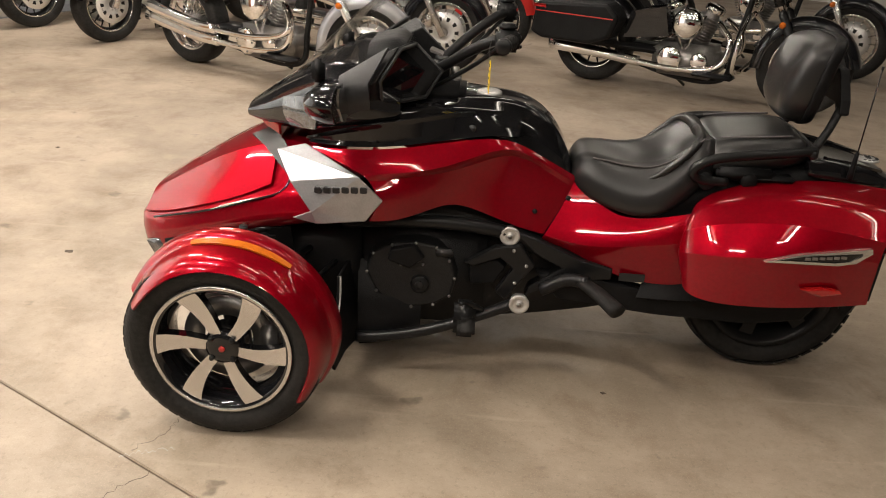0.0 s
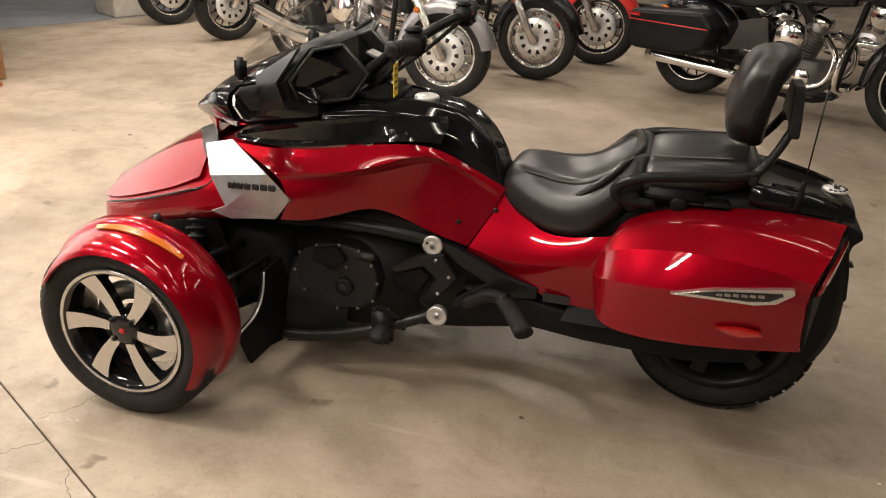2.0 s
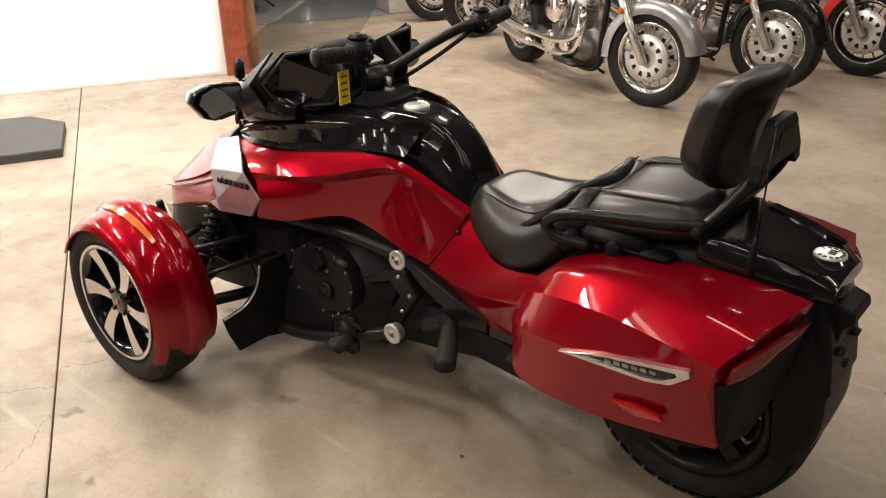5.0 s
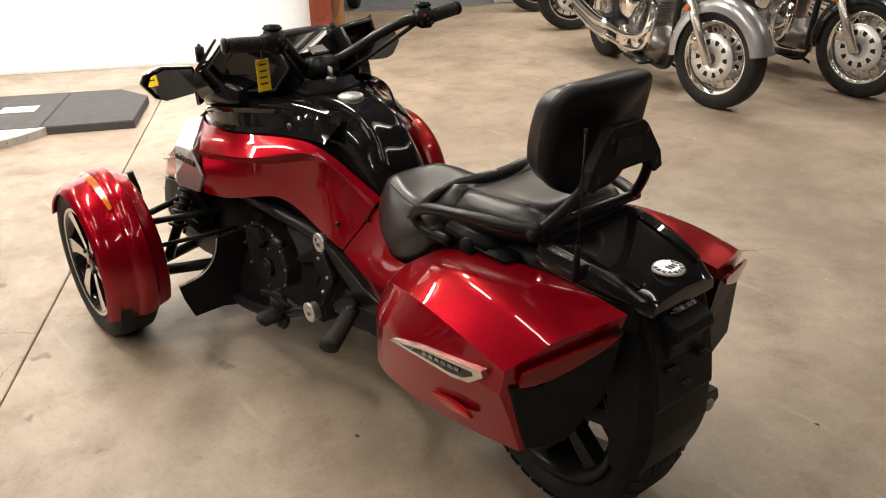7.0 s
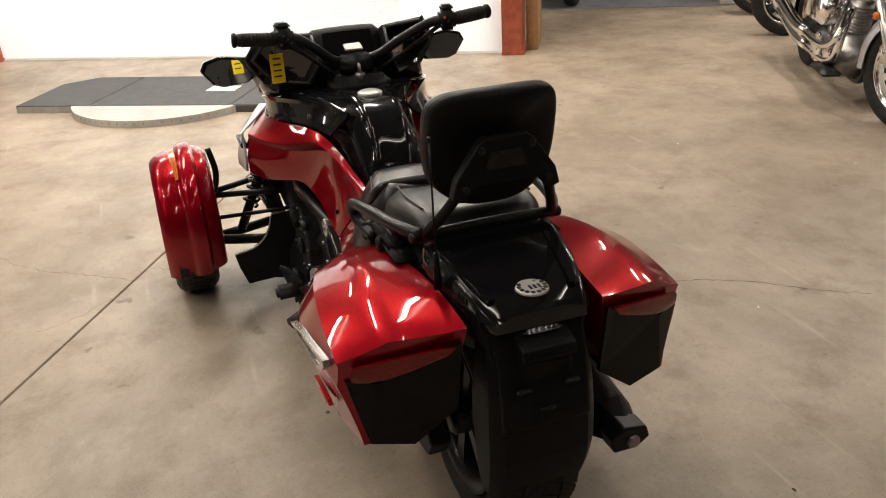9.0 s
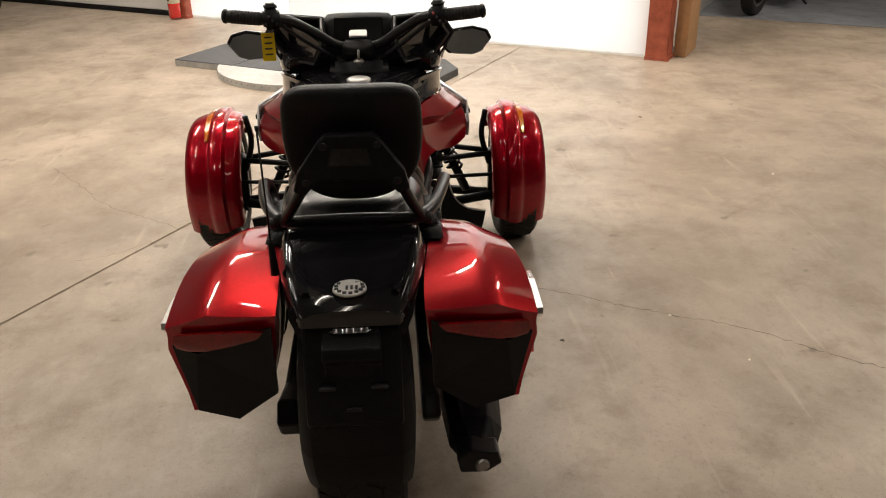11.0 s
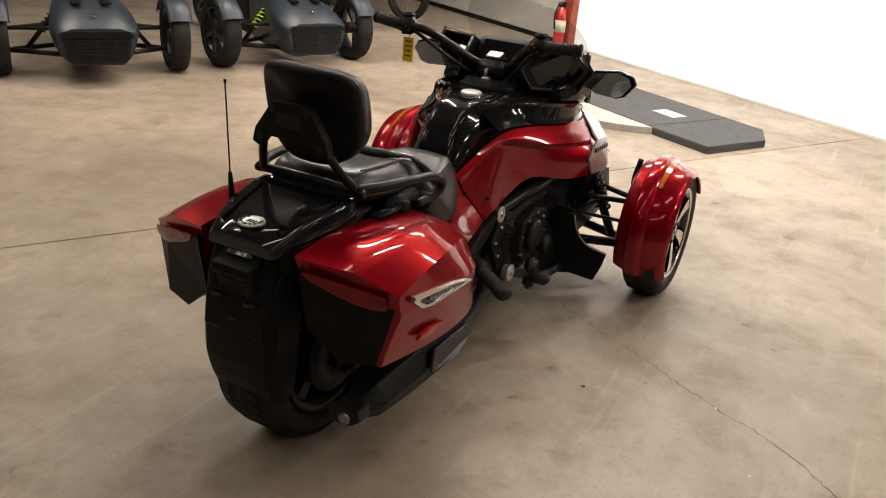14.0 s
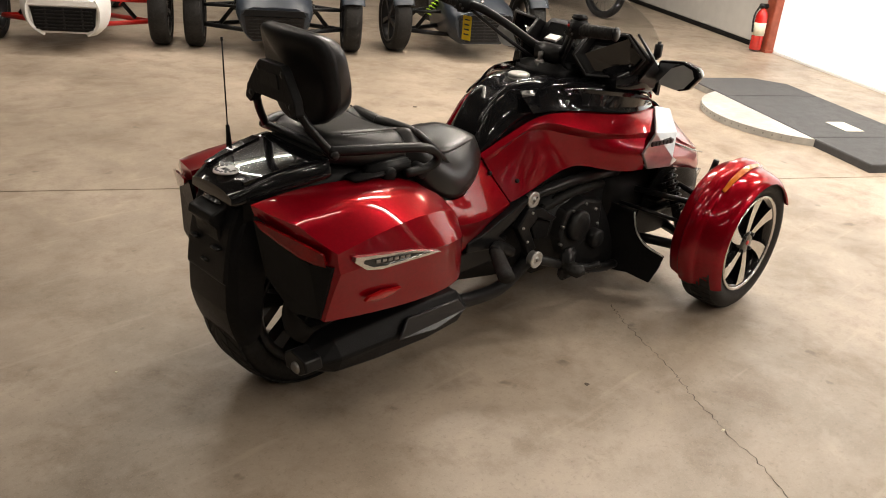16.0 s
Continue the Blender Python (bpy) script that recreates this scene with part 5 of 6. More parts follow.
for x, z in ow + [(1.27, 0.37), (1.195, 0.375)]:
    xx, zz = 1.235 + (x - 1.235) * 0.93, 0.33 + (z - 0.33) * 0.93
    part("cover_bolt", cyld((xx, 0.25, zz), (xx, 0.258, zz), 0.0052, 8, 0.002), M_DULLSTEEL, ec)
part("cover_boss", cyld((1.205, 0.25, 0.305), (1.205, 0.268, 0.305), 0.030, 24, 0.005), M_SATIN, ec)
part("cover_hub", cyld((1.205, 0.266, 0.305), (1.205, 0.272, 0.305), 0.015, 20, 0.003), M_ENGINE, ec)
dress(part("cover_lid", prismed([(1.30, 0.425), (1.225, 0.445), (1.19, 0.40), (1.235, 0.36), (1.31, 0.385)], 0.25, 0.274, inset=0.06), M_PLASTIC, ec, "raised black lid", False), 0, 0, 0.006)
dress(part("sensor", boxed(1.105, 0.24, 0.405, 1.16, 0.262, 0.43, bevel=0.004), M_GREY, ec), 0, 0)
# right-hand engine covers
rc = dress(part("clutch_cover", prismed([(1.34, 0.40), (1.22, 0.43), (1.10, 0.40), (1.07, 0.30), (1.12, 0.20), (1.25, 0.18), (1.35, 0.24)], -0.19, -0.245, inset=0.08), M_ENGINE, trike, "black cast clutch cover", False), 0, 0, 0.01)
part("pump_housing", cyld((1.17, -0.24, 0.33), (1.17, -0.275, 0.33), 0.062, 28, 0.01), M_ENGINE, rc)
part("oil_filter", cyld((1.29, -0.22, 0.25), (1.29, -0.285, 0.25), 0.038, 24, 0.008), M_ENGINE, rc)
for k in range(9):
    a = 2 * math.pi * k / 9
    part("cover_bolt", cyld((1.20 + 0.115 * math.cos(a), -0.235, 0.30 + 0.105 * math.sin(a)), (1.20 + 0.115 * math.cos(a), -0.250, 0.30 + 0.105 * math.sin(a)), 0.006, 8), M_DULLSTEEL, rc)
part("coolant_hose", tubed([(1.42, -0.17, 0.42), (1.30, -0.22, 0.46), (1.15, -0.21, 0.45), (1.02, -0.18, 0.40)], 0.018, 12), M_TYRE, trike)
for s in (1, -1):
    ft = part("frame_tube", tubed([(1.46, s * 0.20, 0.480), (1.28, s * 0.225, 0.505), (1.10, s * 0.222, 0.505), (0.935, s * 0.190, 0.472), (0.84, s * 0.175, 0.42)], 0.022, 14), M_SATIN, trike, "black tubular frame rail")
    lt = part("lower_tube", tubed([(1.40, s * 0.30, 0.122), (1.30, s * 0.305, 0.135), (1.15, s * 0.305, 0.175), (0.98, s * 0.292, 0.240), (0.885, s * 0.265, 0.275)], 0.018, 14), M_SATIN, trike, "black lower frame tube")
    for x, y, z, d in ((0.931, 0.208, 0.471, 0.032), (0.888, 0.288, 0.276, 0.032)):
        bo = part("pivot_cap", revolve(bmesh.new(), [(-0.02, 0.0), (-0.02, d * 0.86), (0.0, d * 0.86), (0.002, d), (0.008, d), (0.010, d * 0.8), (0.006, d * 0.62), (0.006, d * 0.34), (0.009, d * 0.30), (0.009, 0.0)], seg=32, closed=False), M_BOLT, trike, "round bare aluminium pivot cap")
        bo.matrix_basis = pose(x, s * y, z, 0 if s > 0 else 180, 0, 0)
        part("cap_bolt", cyld((0, 0.008, 0), (0, 0.012, 0), d * 0.24, 6), M_DULLSTEEL, bo)
    fp = dress(part("frame_plate", prismed([(1.07, 0.375), (0.975, 0.435), (0.895, 0.450), (0.845, 0.380), (0.90, 0.300), (0.93, 0.250), (0.965, 0.280), (0.915, 0.365), (0.955, 0.400), (1.04, 0.365)], s * 0.195, s * 0.228), M_SATIN, trike, "black cast frame plate", False), 0, 0, 0.006)
    for x, z in ((0.915, 0.43), (0.872, 0.38), (0.905, 0.318)):
        part("plate_bolt", cyld((x, s * 0.225, z), (x, s * 0.233, z), 0.0055, 8), M_BOLT, fp)
    dress(part("side_cover", prismed([(1.06, 0.365), (0.965, 0.395), (0.93, 0.365), (0.965, 0.300), (1.05, 0.290)], s * 0.185, s * 0.215, inset=0.12), M_PLASTIC, trike, smooth=False), 0, 0, 0.006)
    dress(part("pivot_arm", prismed([(0.935, 0.495), (0.855, 0.470), (0.70, 0.405), (0.60, 0.385), (0.60, 0.345), (0.72, 0.330), (0.82, 0.290), (0.87, 0.262), (0.86, 0.300), (0.76, 0.372), (0.84, 0.412)], s * 0.165, s * 0.215), M_SATIN, trike, "black swept pivot arm", False), 0, 0, 0.006)
    pg = part("passenger_peg", tubed([(0.70, s * 0.255, 0.352), (0.655, s * 0.315, 0.346), (0.60, s * 0.400, 0.330)], (0.024, 0.030), 12, 4, 0.7), M_TYRE, trike, "black rubber passenger foot peg")
    part("peg_arm", tubed([(0.82, s * 0.225, 0.300), (0.74, s * 0.235, 0.345), (0.68, s * 0.270, 0.355)], 0.022, 10), M_SATIN, pg)
    rp = part("rider_peg", boxed(1.02, s * 0.345 - 0.045, 0.195, 1.075, s * 0.345 + 0.045, 0.235, bevel=0.01), M_TYRE, trike, "black rubber rider foot peg")
    part("peg_bracket", boxed(1.02, s * 0.31 - 0.02, 0.16, 1.09, s * 0.31 + 0.02, 0.285, bevel=0.012), M_SATIN, rp)
    # scooped air deflector: a concave upper edge runs out to a tip, then drops to the lower corner
    edge = [(0.325, 0.345), (0.338, 0.300), (0.362, 0.258), (0.405, 0.225), (0.480, 0.205)]
    outline = [(0.19, 0.36), *edge, (0.470, 0.150), (0.445, 0.080), (0.345, 0.092), (0.235, 0.075), (0.19, 0.12)]

    def swept(y, z, dx=0.0):
        return (1.400 + 0.16 * (y - 0.19) + 0.10 * (z - 0.08) + dx, s * y, z)

    bm = bmesh.new()
    fa, fb = [[bm.verts.new(swept(y, z, dx)) for y, z in outline] for dx in (0.0, 0.010)]
    bm.faces.new(fa)
    bm.faces.new(fb[::-1])
    for k in range(len(outline)):
        bm.faces.new((fa[k], fa[k - 1], fb[k - 1], fb[k]))
    bmesh.ops.recalc_face_normals(bm, faces=bm.faces)
    df = dress(part("air_deflector", bm, M_PLASTIC, trike, "black plastic air deflector", False), 0, 0, 0.003)
    part("edge_strip", tubed([swept(y, z, -0.002) for y, z in edge], 0.0034, 6), M_BOLT, df, "thin bright edge")
    sheet("deflector_duct", [[(1.41, 0.19, 0.35), (1.28, 0.21, 0.34), (1.20, 0.20, 0.30)], [(1.40, 0.29, 0.20), (1.28, 0.28, 0.20), (1.20, 0.26, 0.19)], [(1.395, 0.28, 0.085), (1.28, 0.27, 0.10), (1.20, 0.24, 0.12)]], M_PLASTIC, df, 0.008, 1, side=s)
part("brake_pedal", tubed([(1.02, -0.30, 0.22), (1.14, -0.33, 0.19), (1.20, -0.36, 0.20)], 0.012, 10), M_SATIN, trike)
part("shift_lever", tubed([(1.0, 0.30, 0.25), (1.05, 0.335, 0.29), (1.07, 0.36, 0.30)], 0.008, 8), M_SATIN, trike)
part("data_plate", boxed(0.50, 0.226, 0.352, 0.58, 0.230, 0.378), M_GREY, trike, "small metal data plate", False)

# yellow paper tag on the left grip
tag = thing("price_tag", "yellow paper tag hanging from the handlebar", "tag", pose(1.030, 0.284, 0.985, 0, 0, -86))
part("card", boxed(-0.021, -0.001, -0.045, 0.021, 0.001, 0.045), M_YELLOW, tag, "yellow printed card", False)
for k in range(4):
    part("print_line", boxed(-0.012, -0.0016, 0.028 - 0.018 * k, 0.012, 0.0016, 0.033 - 0.018 * k), M_INK, tag, smooth=False)
part("string", tubed([(0, 0, 0.04), (0.003, 0.004, 0.07), (0, 0.0, 0.098)], 0.0015, 6), M_INK, tag)

# ---- motorcycles standing in the hall ----


def bike_wheel(owner, name, x, r, w, rim_r, paint, spokes=14, disc=True, thick=0.010):
    wh = part(name, revolve(bmesh.new(), [(-w * 0.36, rim_r - 0.012), (-w * 0.38, rim_r + 0.010), (w * 0.38, rim_r + 0.010), (w * 0.36, rim_r - 0.012), (0, rim_r - 0.026)], seg=40), paint, owner)
    wh.matrix_basis = pose(x, 0, r)
    part("tyre", tyre_bm(r, w, rim_r, 40), M_TYRE, wh)
    bm = bmesh.new()
    for k in range(spokes):
        a = 2 * math.pi * k / spokes
        d = Vector((math.cos(a), 0, math.sin(a)))
        for y in (-0.012, 0.012):
            tube(bm, [d * 0.05 + Vector((0, y * 2, 0)), d * (rim_r - 0.008) + Vector((0, -y * 0.3, 0))], thick / 2, 6, 1)
    part("spokes", bm, paint, wh)
    part("hub", cyld((0, -0.06, 0), (0, 0.06, 0), 0.045, 20, 0.006), M_DULLSTEEL, wh)
    if disc:
        for y in (-0.075, 0.075):
            dd = part("brake_disc", revolve(bmesh.new(), [(y - 0.003, 0.034), (y - 0.003, 0.160), (y + 0.003, 0.160), (y + 0.003, 0.034)], seg=36), M_BRIGHT, wh, "bright drilled brake disc")
            # dark inserts stand proud of the disc in place of shaded openings
            for k in range(10):
                a = 2 * math.pi * k / 10
                part("hole_shade_insert", prismed([(0.088, -0.010), (0.120, -0.017), (0.120, 0.017), (0.088, 0.010)], y - 0.0042, y + 0.0042), M_ENGINE, dd, "raised dark insert standing in for a shaded opening", False).matrix_basis = Matrix.Rotation(a, 4, "Y")
    for y in (-w * 0.38, w * 0.38):
        part("rim_lip", revolve(bmesh.new(), [(y - 0.004, rim_r - 0.006), (y - 0.004, rim_r + 0.011), (y + 0.004, rim_r + 0.011), (y + 0.004, rim_r - 0.006)], seg=40), M_CHROME, wh, "bright rim lip")
    return wh


def arc_fender(owner, name, x, r, w, a0, a1, material, z, drop=0.05, label=""):
    rows = []
    for k in range(11):
        d = radians(a0 + (a1 - a0) * k / 10)
        rows.append([(x + q * math.cos(d), y, z + q * math.sin(d)) for y, q in ((-w / 2, r - drop), (-w / 2 * 0.96, r - 0.012), (-w / 4, r + 0.006), (0, r + 0.010), (w / 4, r + 0.006), (w / 2 * 0.96, r - 0.012), (w / 2, r - drop))])
    return sheet(name, rows, material, owner, 0.005, 1, label=label)


def cylinder_block(owner, x, z, lean, metal):
    cb = part("cylinder", cyld((x, 0, z), (x + 0.30 * math.sin(lean), 0, z + 0.30 * math.cos(lean)), 0.055, 20), metal, owner, "finned cylinder")
    d = Vector((math.sin(lean), 0, math.cos(lean)))
    for k in range(9):
        p = Vector((x, 0, z)) + d * (0.06 + 0.022 * k)
        part("fin", cyld(p, p + d * 0.008, 0.085, 20), metal, cb)
    p = Vector((x, 0, z)) + d * 0.27
    part("rocker_cover", cyld(p, p + d * 0.06, 0.075, 20, 0.015), M_CHROME, cb, "chrome rocker cover")


def cruiser(label, m, paint, guard, wb=1.68, touring=False, wheel=None, trim=None, crash=False, steer=0.0):
    """A large V-twin; its own x points ahead."""
    wheel, trim = wheel or M_CHROME, trim or M_CHROME
    o = thing("motorcycle", label, "motorcycle", m, "parked motorcycles")
    f, r = wb / 2, -wb / 2
    R = 0.325
    fw = bike_wheel(o, "front_wheel", f, R, 0.130, 0.225, wheel, 16 if not touring else 9, True, 0.009 if not touring else 0.022)
    bike_wheel(o, "rear_wheel", r, R, 0.170, 0.215, wheel, 14, False)
    arc_fender(o, "front_fender", f, 0.365, 0.165, 10, 185, guard, R, 0.075, "deep painted front fender")
    arc_fender(o, "rear_fender", r, 0.385, 0.215, 35, 195, paint, R, 0.09, "deep painted rear fender")
    for y in (-0.105, 0.105):
        fk = part("fork_leg", cyld((f + 0.0, y, R - 0.03), (f - 0.20, y, R + 0.38), 0.030, 16, 0.006), M_MACHINED if trim is M_CHROME else M_SATIN, o, "bright fork leg")
        part("fork_tube", cyld((f - 0.20, y, R + 0.38), (f - 0.36, y, R + 0.72), 0.024, 14), M_CHROME, fk)
        part("fork_shroud", cyld((f - 0.22, y, R + 0.42), (f - 0.34, y, R + 0.68), 0.036, 16, 0.006), trim, fk)
        part("brake_caliper", boxed(f - 0.15, y * 0.9 - 0.025, R + 0.04, f - 0.085, y * 0.9 + 0.025, R + 0.15, bevel=0.012), M_CHROME, fk)
        part("side_reflector", cyld((f - 0.175, y * 1.25, R + 0.30), (f - 0.175, y * 1.42, R + 0.30), 0.022, 14), M_AMBER, fk, "orange round reflector")
    part("yoke", boxed(f - 0.40, -0.14, R + 0.62, f - 0.30, 0.14, R + 0.70, bevel=0.015), M_SATIN, o)
    hl = part("headlamp", revolve(bmesh.new(), [(-0.10, 0.0), (-0.09, 0.06), (-0.03, 0.092), (0.05, 0.098), (0.06, 0.0)], seg=28, closed=False), trim, o, "round headlamp")
    hl.matrix_basis = pose(f - 0.20, 0, R + 0.60, 0, 0, -90)
    part("handlebar", tubed([(f - 0.72, -0.42, R + 0.80), (f - 0.55, -0.36, R + 0.86), (f - 0.38, -0.10, R + 0.78), (f - 0.38, 0.10, R + 0.78), (f - 0.55, 0.36, R + 0.86), (f - 0.72, 0.42, R + 0.80)], 0.014, 10), M_CHROME, o)
    hull("fuel_tank", [(f - 0.48, [(0, R + 0.62), (0.06, R + 0.61), (0.08, R + 0.54), (0.06, R + 0.46)]), (f - 0.62, [(0, R + 0.68), (0.11, R + 0.66), (0.16, R + 0.55), (0.11, R + 0.44)]), (f - 0.85, [(0, R + 0.66), (0.12, R + 0.63), (0.155, R + 0.53), (0.11, R + 0.42)]), (f - 1.04, [(0, R + 0.56), (0.05, R + 0.55), (0.06, R + 0.49), (0.05, R + 0.42)])], paint, o, 2, (), "painted teardrop fuel tank")
    hull("seat", [(f - 0.98, [(0, R + 0.52), (0.10, R + 0.51), (0.12, R + 0.47), (0.10, R + 0.41)]), (f - 1.20, [(0, R + 0.44), (0.15, R + 0.44), (0.18, R + 0.41), (0.15, R + 0.36)]), (f - 1.42, [(0, R + 0.50), (0.14, R + 0.51), (0.17, R + 0.46), (0.13, R + 0.39)]), (f - 1.72, [(0, R + 0.52), (0.10, R + 0.52), (0.12, R + 0.48), (0.10, R + 0.43)])], M_LEATHER, o, 2, (), "black leather saddle")
    eng = part("engine_case", boxed(f - 1.08, -0.16, 0.16, f - 0.58, 0.16, 0.40, bevel=0.05), M_DULLSTEEL, o, "cast engine case")
    cylinder_block(eng, f - 0.80, 0.38, 0.38, M_DULLSTEEL)
    cylinder_block(eng, f - 0.86, 0.38, -0.40, M_DULLSTEEL)
    for y in (-0.17, 0.17):
        part("round_cover", cyld((f - 0.92, y, 0.29), (f - 0.92, y * 1.25, 0.29), 0.095, 28, 0.02), M_CHROME, eng, "chrome round cover")
        part("cam_cover", cyld((f - 0.70, y, 0.30), (f - 0.70, y * 1.2, 0.30), 0.065, 24, 0.015), M_CHROME, eng)
        for k in range(5):
            part("cover_screw", cyld((f - 0.92 + 0.075 * math.cos(k * 1.256), y * 1.24, 0.29 + 0.075 * math.sin(k * 1.256)), (f - 0.92 + 0.075 * math.cos(k * 1.256), y * 1.28, 0.29 + 0.075 * math.sin(k * 1.256)), 0.007, 8), M_DULLSTEEL, eng)
        part("push_rod_tube", cyld((f - 0.83, y * 0.8, 0.36), (f - 0.72, y * 0.65, 0.62), 0.011, 10), M_CHROME, eng)
        part("push_rod_tube", cyld((f - 0.85, y * 0.8, 0.36), (f - 0.97, y * 0.65, 0.62), 0.011, 10), M_CHROME, eng)
    part("air_cleaner", cyld((f - 0.82, -0.12, 0.56), (f - 0.82, -0.25, 0.56), 0.11, 28, 0.03), M_CHROME, eng, "round chrome air cleaner")
    part("down_tube", tubed([(f - 0.42, 0, R + 0.55), (f - 0.50, 0, 0.40), (f - 0.56, 0, 0.16), (f - 0.9, 0, 0.13), (r + 0.25, 0, 0.22)], 0.022, 10), M_SATIN, o)
    part("swingarm", boxed(r - 0.02, -0.13, R - 0.03, r + 0.55, 0.13, R + 0.02, bevel=0.015), M_SATIN, o)
    for y, lo in ((-0.19, 0.27), (-0.21, 0.36)) if not touring else ((-0.20, 0.26), (0.20, 0.26)):
        ep = part("exhaust_pipe", tubed([(f - 0.62, y * 0.5, 0.58), (f - 0.50, y * 0.9, 0.46), (f - 0.56, y, lo + 0.02), (f - 0.85, y, lo - 0.03), (r + 0.35, y, lo - 0.02)], 0.024, 12), M_CHROME, o, "polished exhaust pipe")
        part("silencer", tubed([(r + 0.45, y, lo - 0.02), (r + 0.20, y * 1.04, lo), (r - 0.28, y * 1.06, lo + (0.09 if not touring else 0.02))], (0.038, 0.046), 16), M_CHROME, ep, "polished silencer")
    for y in (-0.22, 0.22):
        part("foot_board", boxed(f - 0.72, y - 0.06, 0.21, f - 0.42, y + 0.06, 0.235, bevel=0.01), M_SATIN, o)
        sg = part("turn_signal", cyld((r - 0.18, y * 0.6, R + 0.30), (r - 0.18, y * 0.95, R + 0.30), 0.03, 14, 0.008), trim, o)
        part("signal_lens", cyld((r - 0.18, y * 0.95, R + 0.30), (r - 0.18, y * 1.0, R + 0.30), 0.026, 14), M_AMBER, sg)
    part("side_stand", tubed([(f - 1.0, 0.12, 0.14), (f - 0.92, 0.30, 0.01)], 0.012, 8), M_SATIN, o)
    part("tail_lamp", boxed(r - 0.42, -0.07, R + 0.16, r - 0.36, 0.07, R + 0.24, bevel=0.015), M_LENS, o)
    if crash:
        part("crash_bar", tubed([(f - 0.46, -0.06, 0.22), (f - 0.42, -0.32, 0.30), (f - 0.40, -0.34, 0.52), (f - 0.42, -0.06, 0.66)], 0.016, 10), M_CHROME, o)
        part("crash_bar", tubed([(f - 0.46, 0.06, 0.22), (f - 0.42, 0.32, 0.30), (f - 0.40, 0.34, 0.52), (f - 0.42, 0.06, 0.66)], 0.016, 10), M_CHROME, o)
    if touring:
        for s in (1, -1):
            bg = dress(part("saddlebag", prismed([(r - 0.40, 0.38), (r - 0.36, 0.62), (r + 0.22, 0.66), (r + 0.32, 0.56), (r + 0.26, 0.40), (r + 0.1, 0.34), (r - 0.3, 0.34)], s * 0.17, s * 0.40), M_PLASTIC, o, "black hard saddlebag", False), 0, 0, 0.03)
            part("bag_lid_line", boxed(r - 0.36, s * 0.285 - 0.117, 0.545, r + 0.28, s * 0.285 + 0.117, 0.552), M_REDARM, bg, "thin red stripe", False)
            part("bag_reflector", boxed(r - 0.37, s * 0.40, 0.575, r - 0.27, s * 0.407, 0.60, bevel=0.002), M_REFLECT, bg, "red reflector")
            part("rear_cylinder_cover", prismed([(r + 0.30, 0.40), (r + 0.34, 0.60), (f - 1.0, 0.66), (f - 0.95, 0.45)], s * 0.10, s * 0.19), M_BLACK, o, smooth=False)
        hull("batwing_fairing", [(f - 0.02, [(0, R + 0.72), (0.1, R + 0.72), (0.16, R + 0.64), (0.1, R + 0.52)]), (f - 0.18, [(0, R + 0.85), (0.2, R + 0.83), (0.34, R + 0.66), (0.25, R + 0.48)]), (f - 0.36, [(0, R + 0.88), (0.24, R + 0.85), (0.42, R + 0.66), (0.34, R + 0.52)])], M_BLACK, o, 2, (), "black fork-mounted fairing")
    # the front end turns about the steering head
    turn = pose(f - 0.2, 0, 0, 0, 0, steer) @ pose(0.2 - f, 0, 0)
    for ob in o.children:
        if ob.name.split(".")[0] in ("front_wheel", "front_fender", "fork_leg", "headlamp", "handlebar", "yoke", "batwing_fairing"):
            ob.matrix_basis = turn @ ob.matrix_basis
    return o


def heading(front, rear):
    """Pose of a bike from the ground points of its two wheels."""
    fx, fy = front
    rx, ry = rear
    return pose((fx + rx) / 2, (fy + ry) / 2, 0, 0, 0, math.degrees(math.atan2(fy - ry, fx - rx)))


def parked(front, body, steer, wb=1.68):
    """Pose of a bike from its front wheel's ground point, its heading and its turned wheel, in degrees."""
    h, w = radians(body), radians(body + steer)
    x, y = front[0] - 0.2 * math.cos(w) - (wb / 2 - 0.2) * math.cos(h), front[1] - 0.2 * math.sin(w) - (wb / 2 - 0.2) * math.sin(h)
    return pose(x, y, 0, 0, 0, body)


E2 = Vector((-0.8670, 0.4982))
E1 = Vector((0.4982, 0.8670))


def behind(front, away, wb=1.68):
    return heading(front, tuple(Vector(front) - away * wb))


cruiser("silver-fendered black cruiser motorcycle with bright spoked wheel", parked((1.91, -3.33), 152.0, 24.0, 1.66), M_BLACK, M_SHELLSILVER, 1.66, steer=24.0)
cruiser("black cruiser motorcycle with chrome wheel", parked((1.42, -4.22), 151.0, 24.0), M_BLACK, M_BLACK, crash=True, steer=24.0)
cruiser("red-fendered cruiser motorcycle with dark wheel", parked((1.03, -5.02), 150.0, 24.0), M_REDARM, M_REDARM, wheel=M_SATIN, steer=24.0)
cruiser("black touring motorcycle with hard saddlebags and chrome exhaust", heading((-1.22, -3.50), (0.24, -4.30)), M_BLACK, M_BLACK, 1.60, True, M_SATIN, M_BLACK, True)
cruiser("dark cruiser motorcycle with black wheels", behind((4.36, -4.60), E1), M_BLACK, M_BLACK, wheel=M_SATIN)
cruiser("dark cruiser motorcycle with black wheels", behind((5.27, -5.06), E1), M_BLACK, M_BLACK, wheel=M_SATIN)
cruiser("dark cruiser motorcycle with black wheels", behind((-0.30, -5.75), E2), M_BLACK, M_BLACK, wheel=M_SATIN)
cruiser("black cruiser motorcycle parked behind the tourer", behind((-2.0, -4.85), E2), M_BLACK, M_BLACK)
cruiser("dark motorcycle in the neighbouring bay", heading((6.90, -3.87), (8.2, -4.95)), M_SATIN, M_SATIN, wheel=M_SATIN)


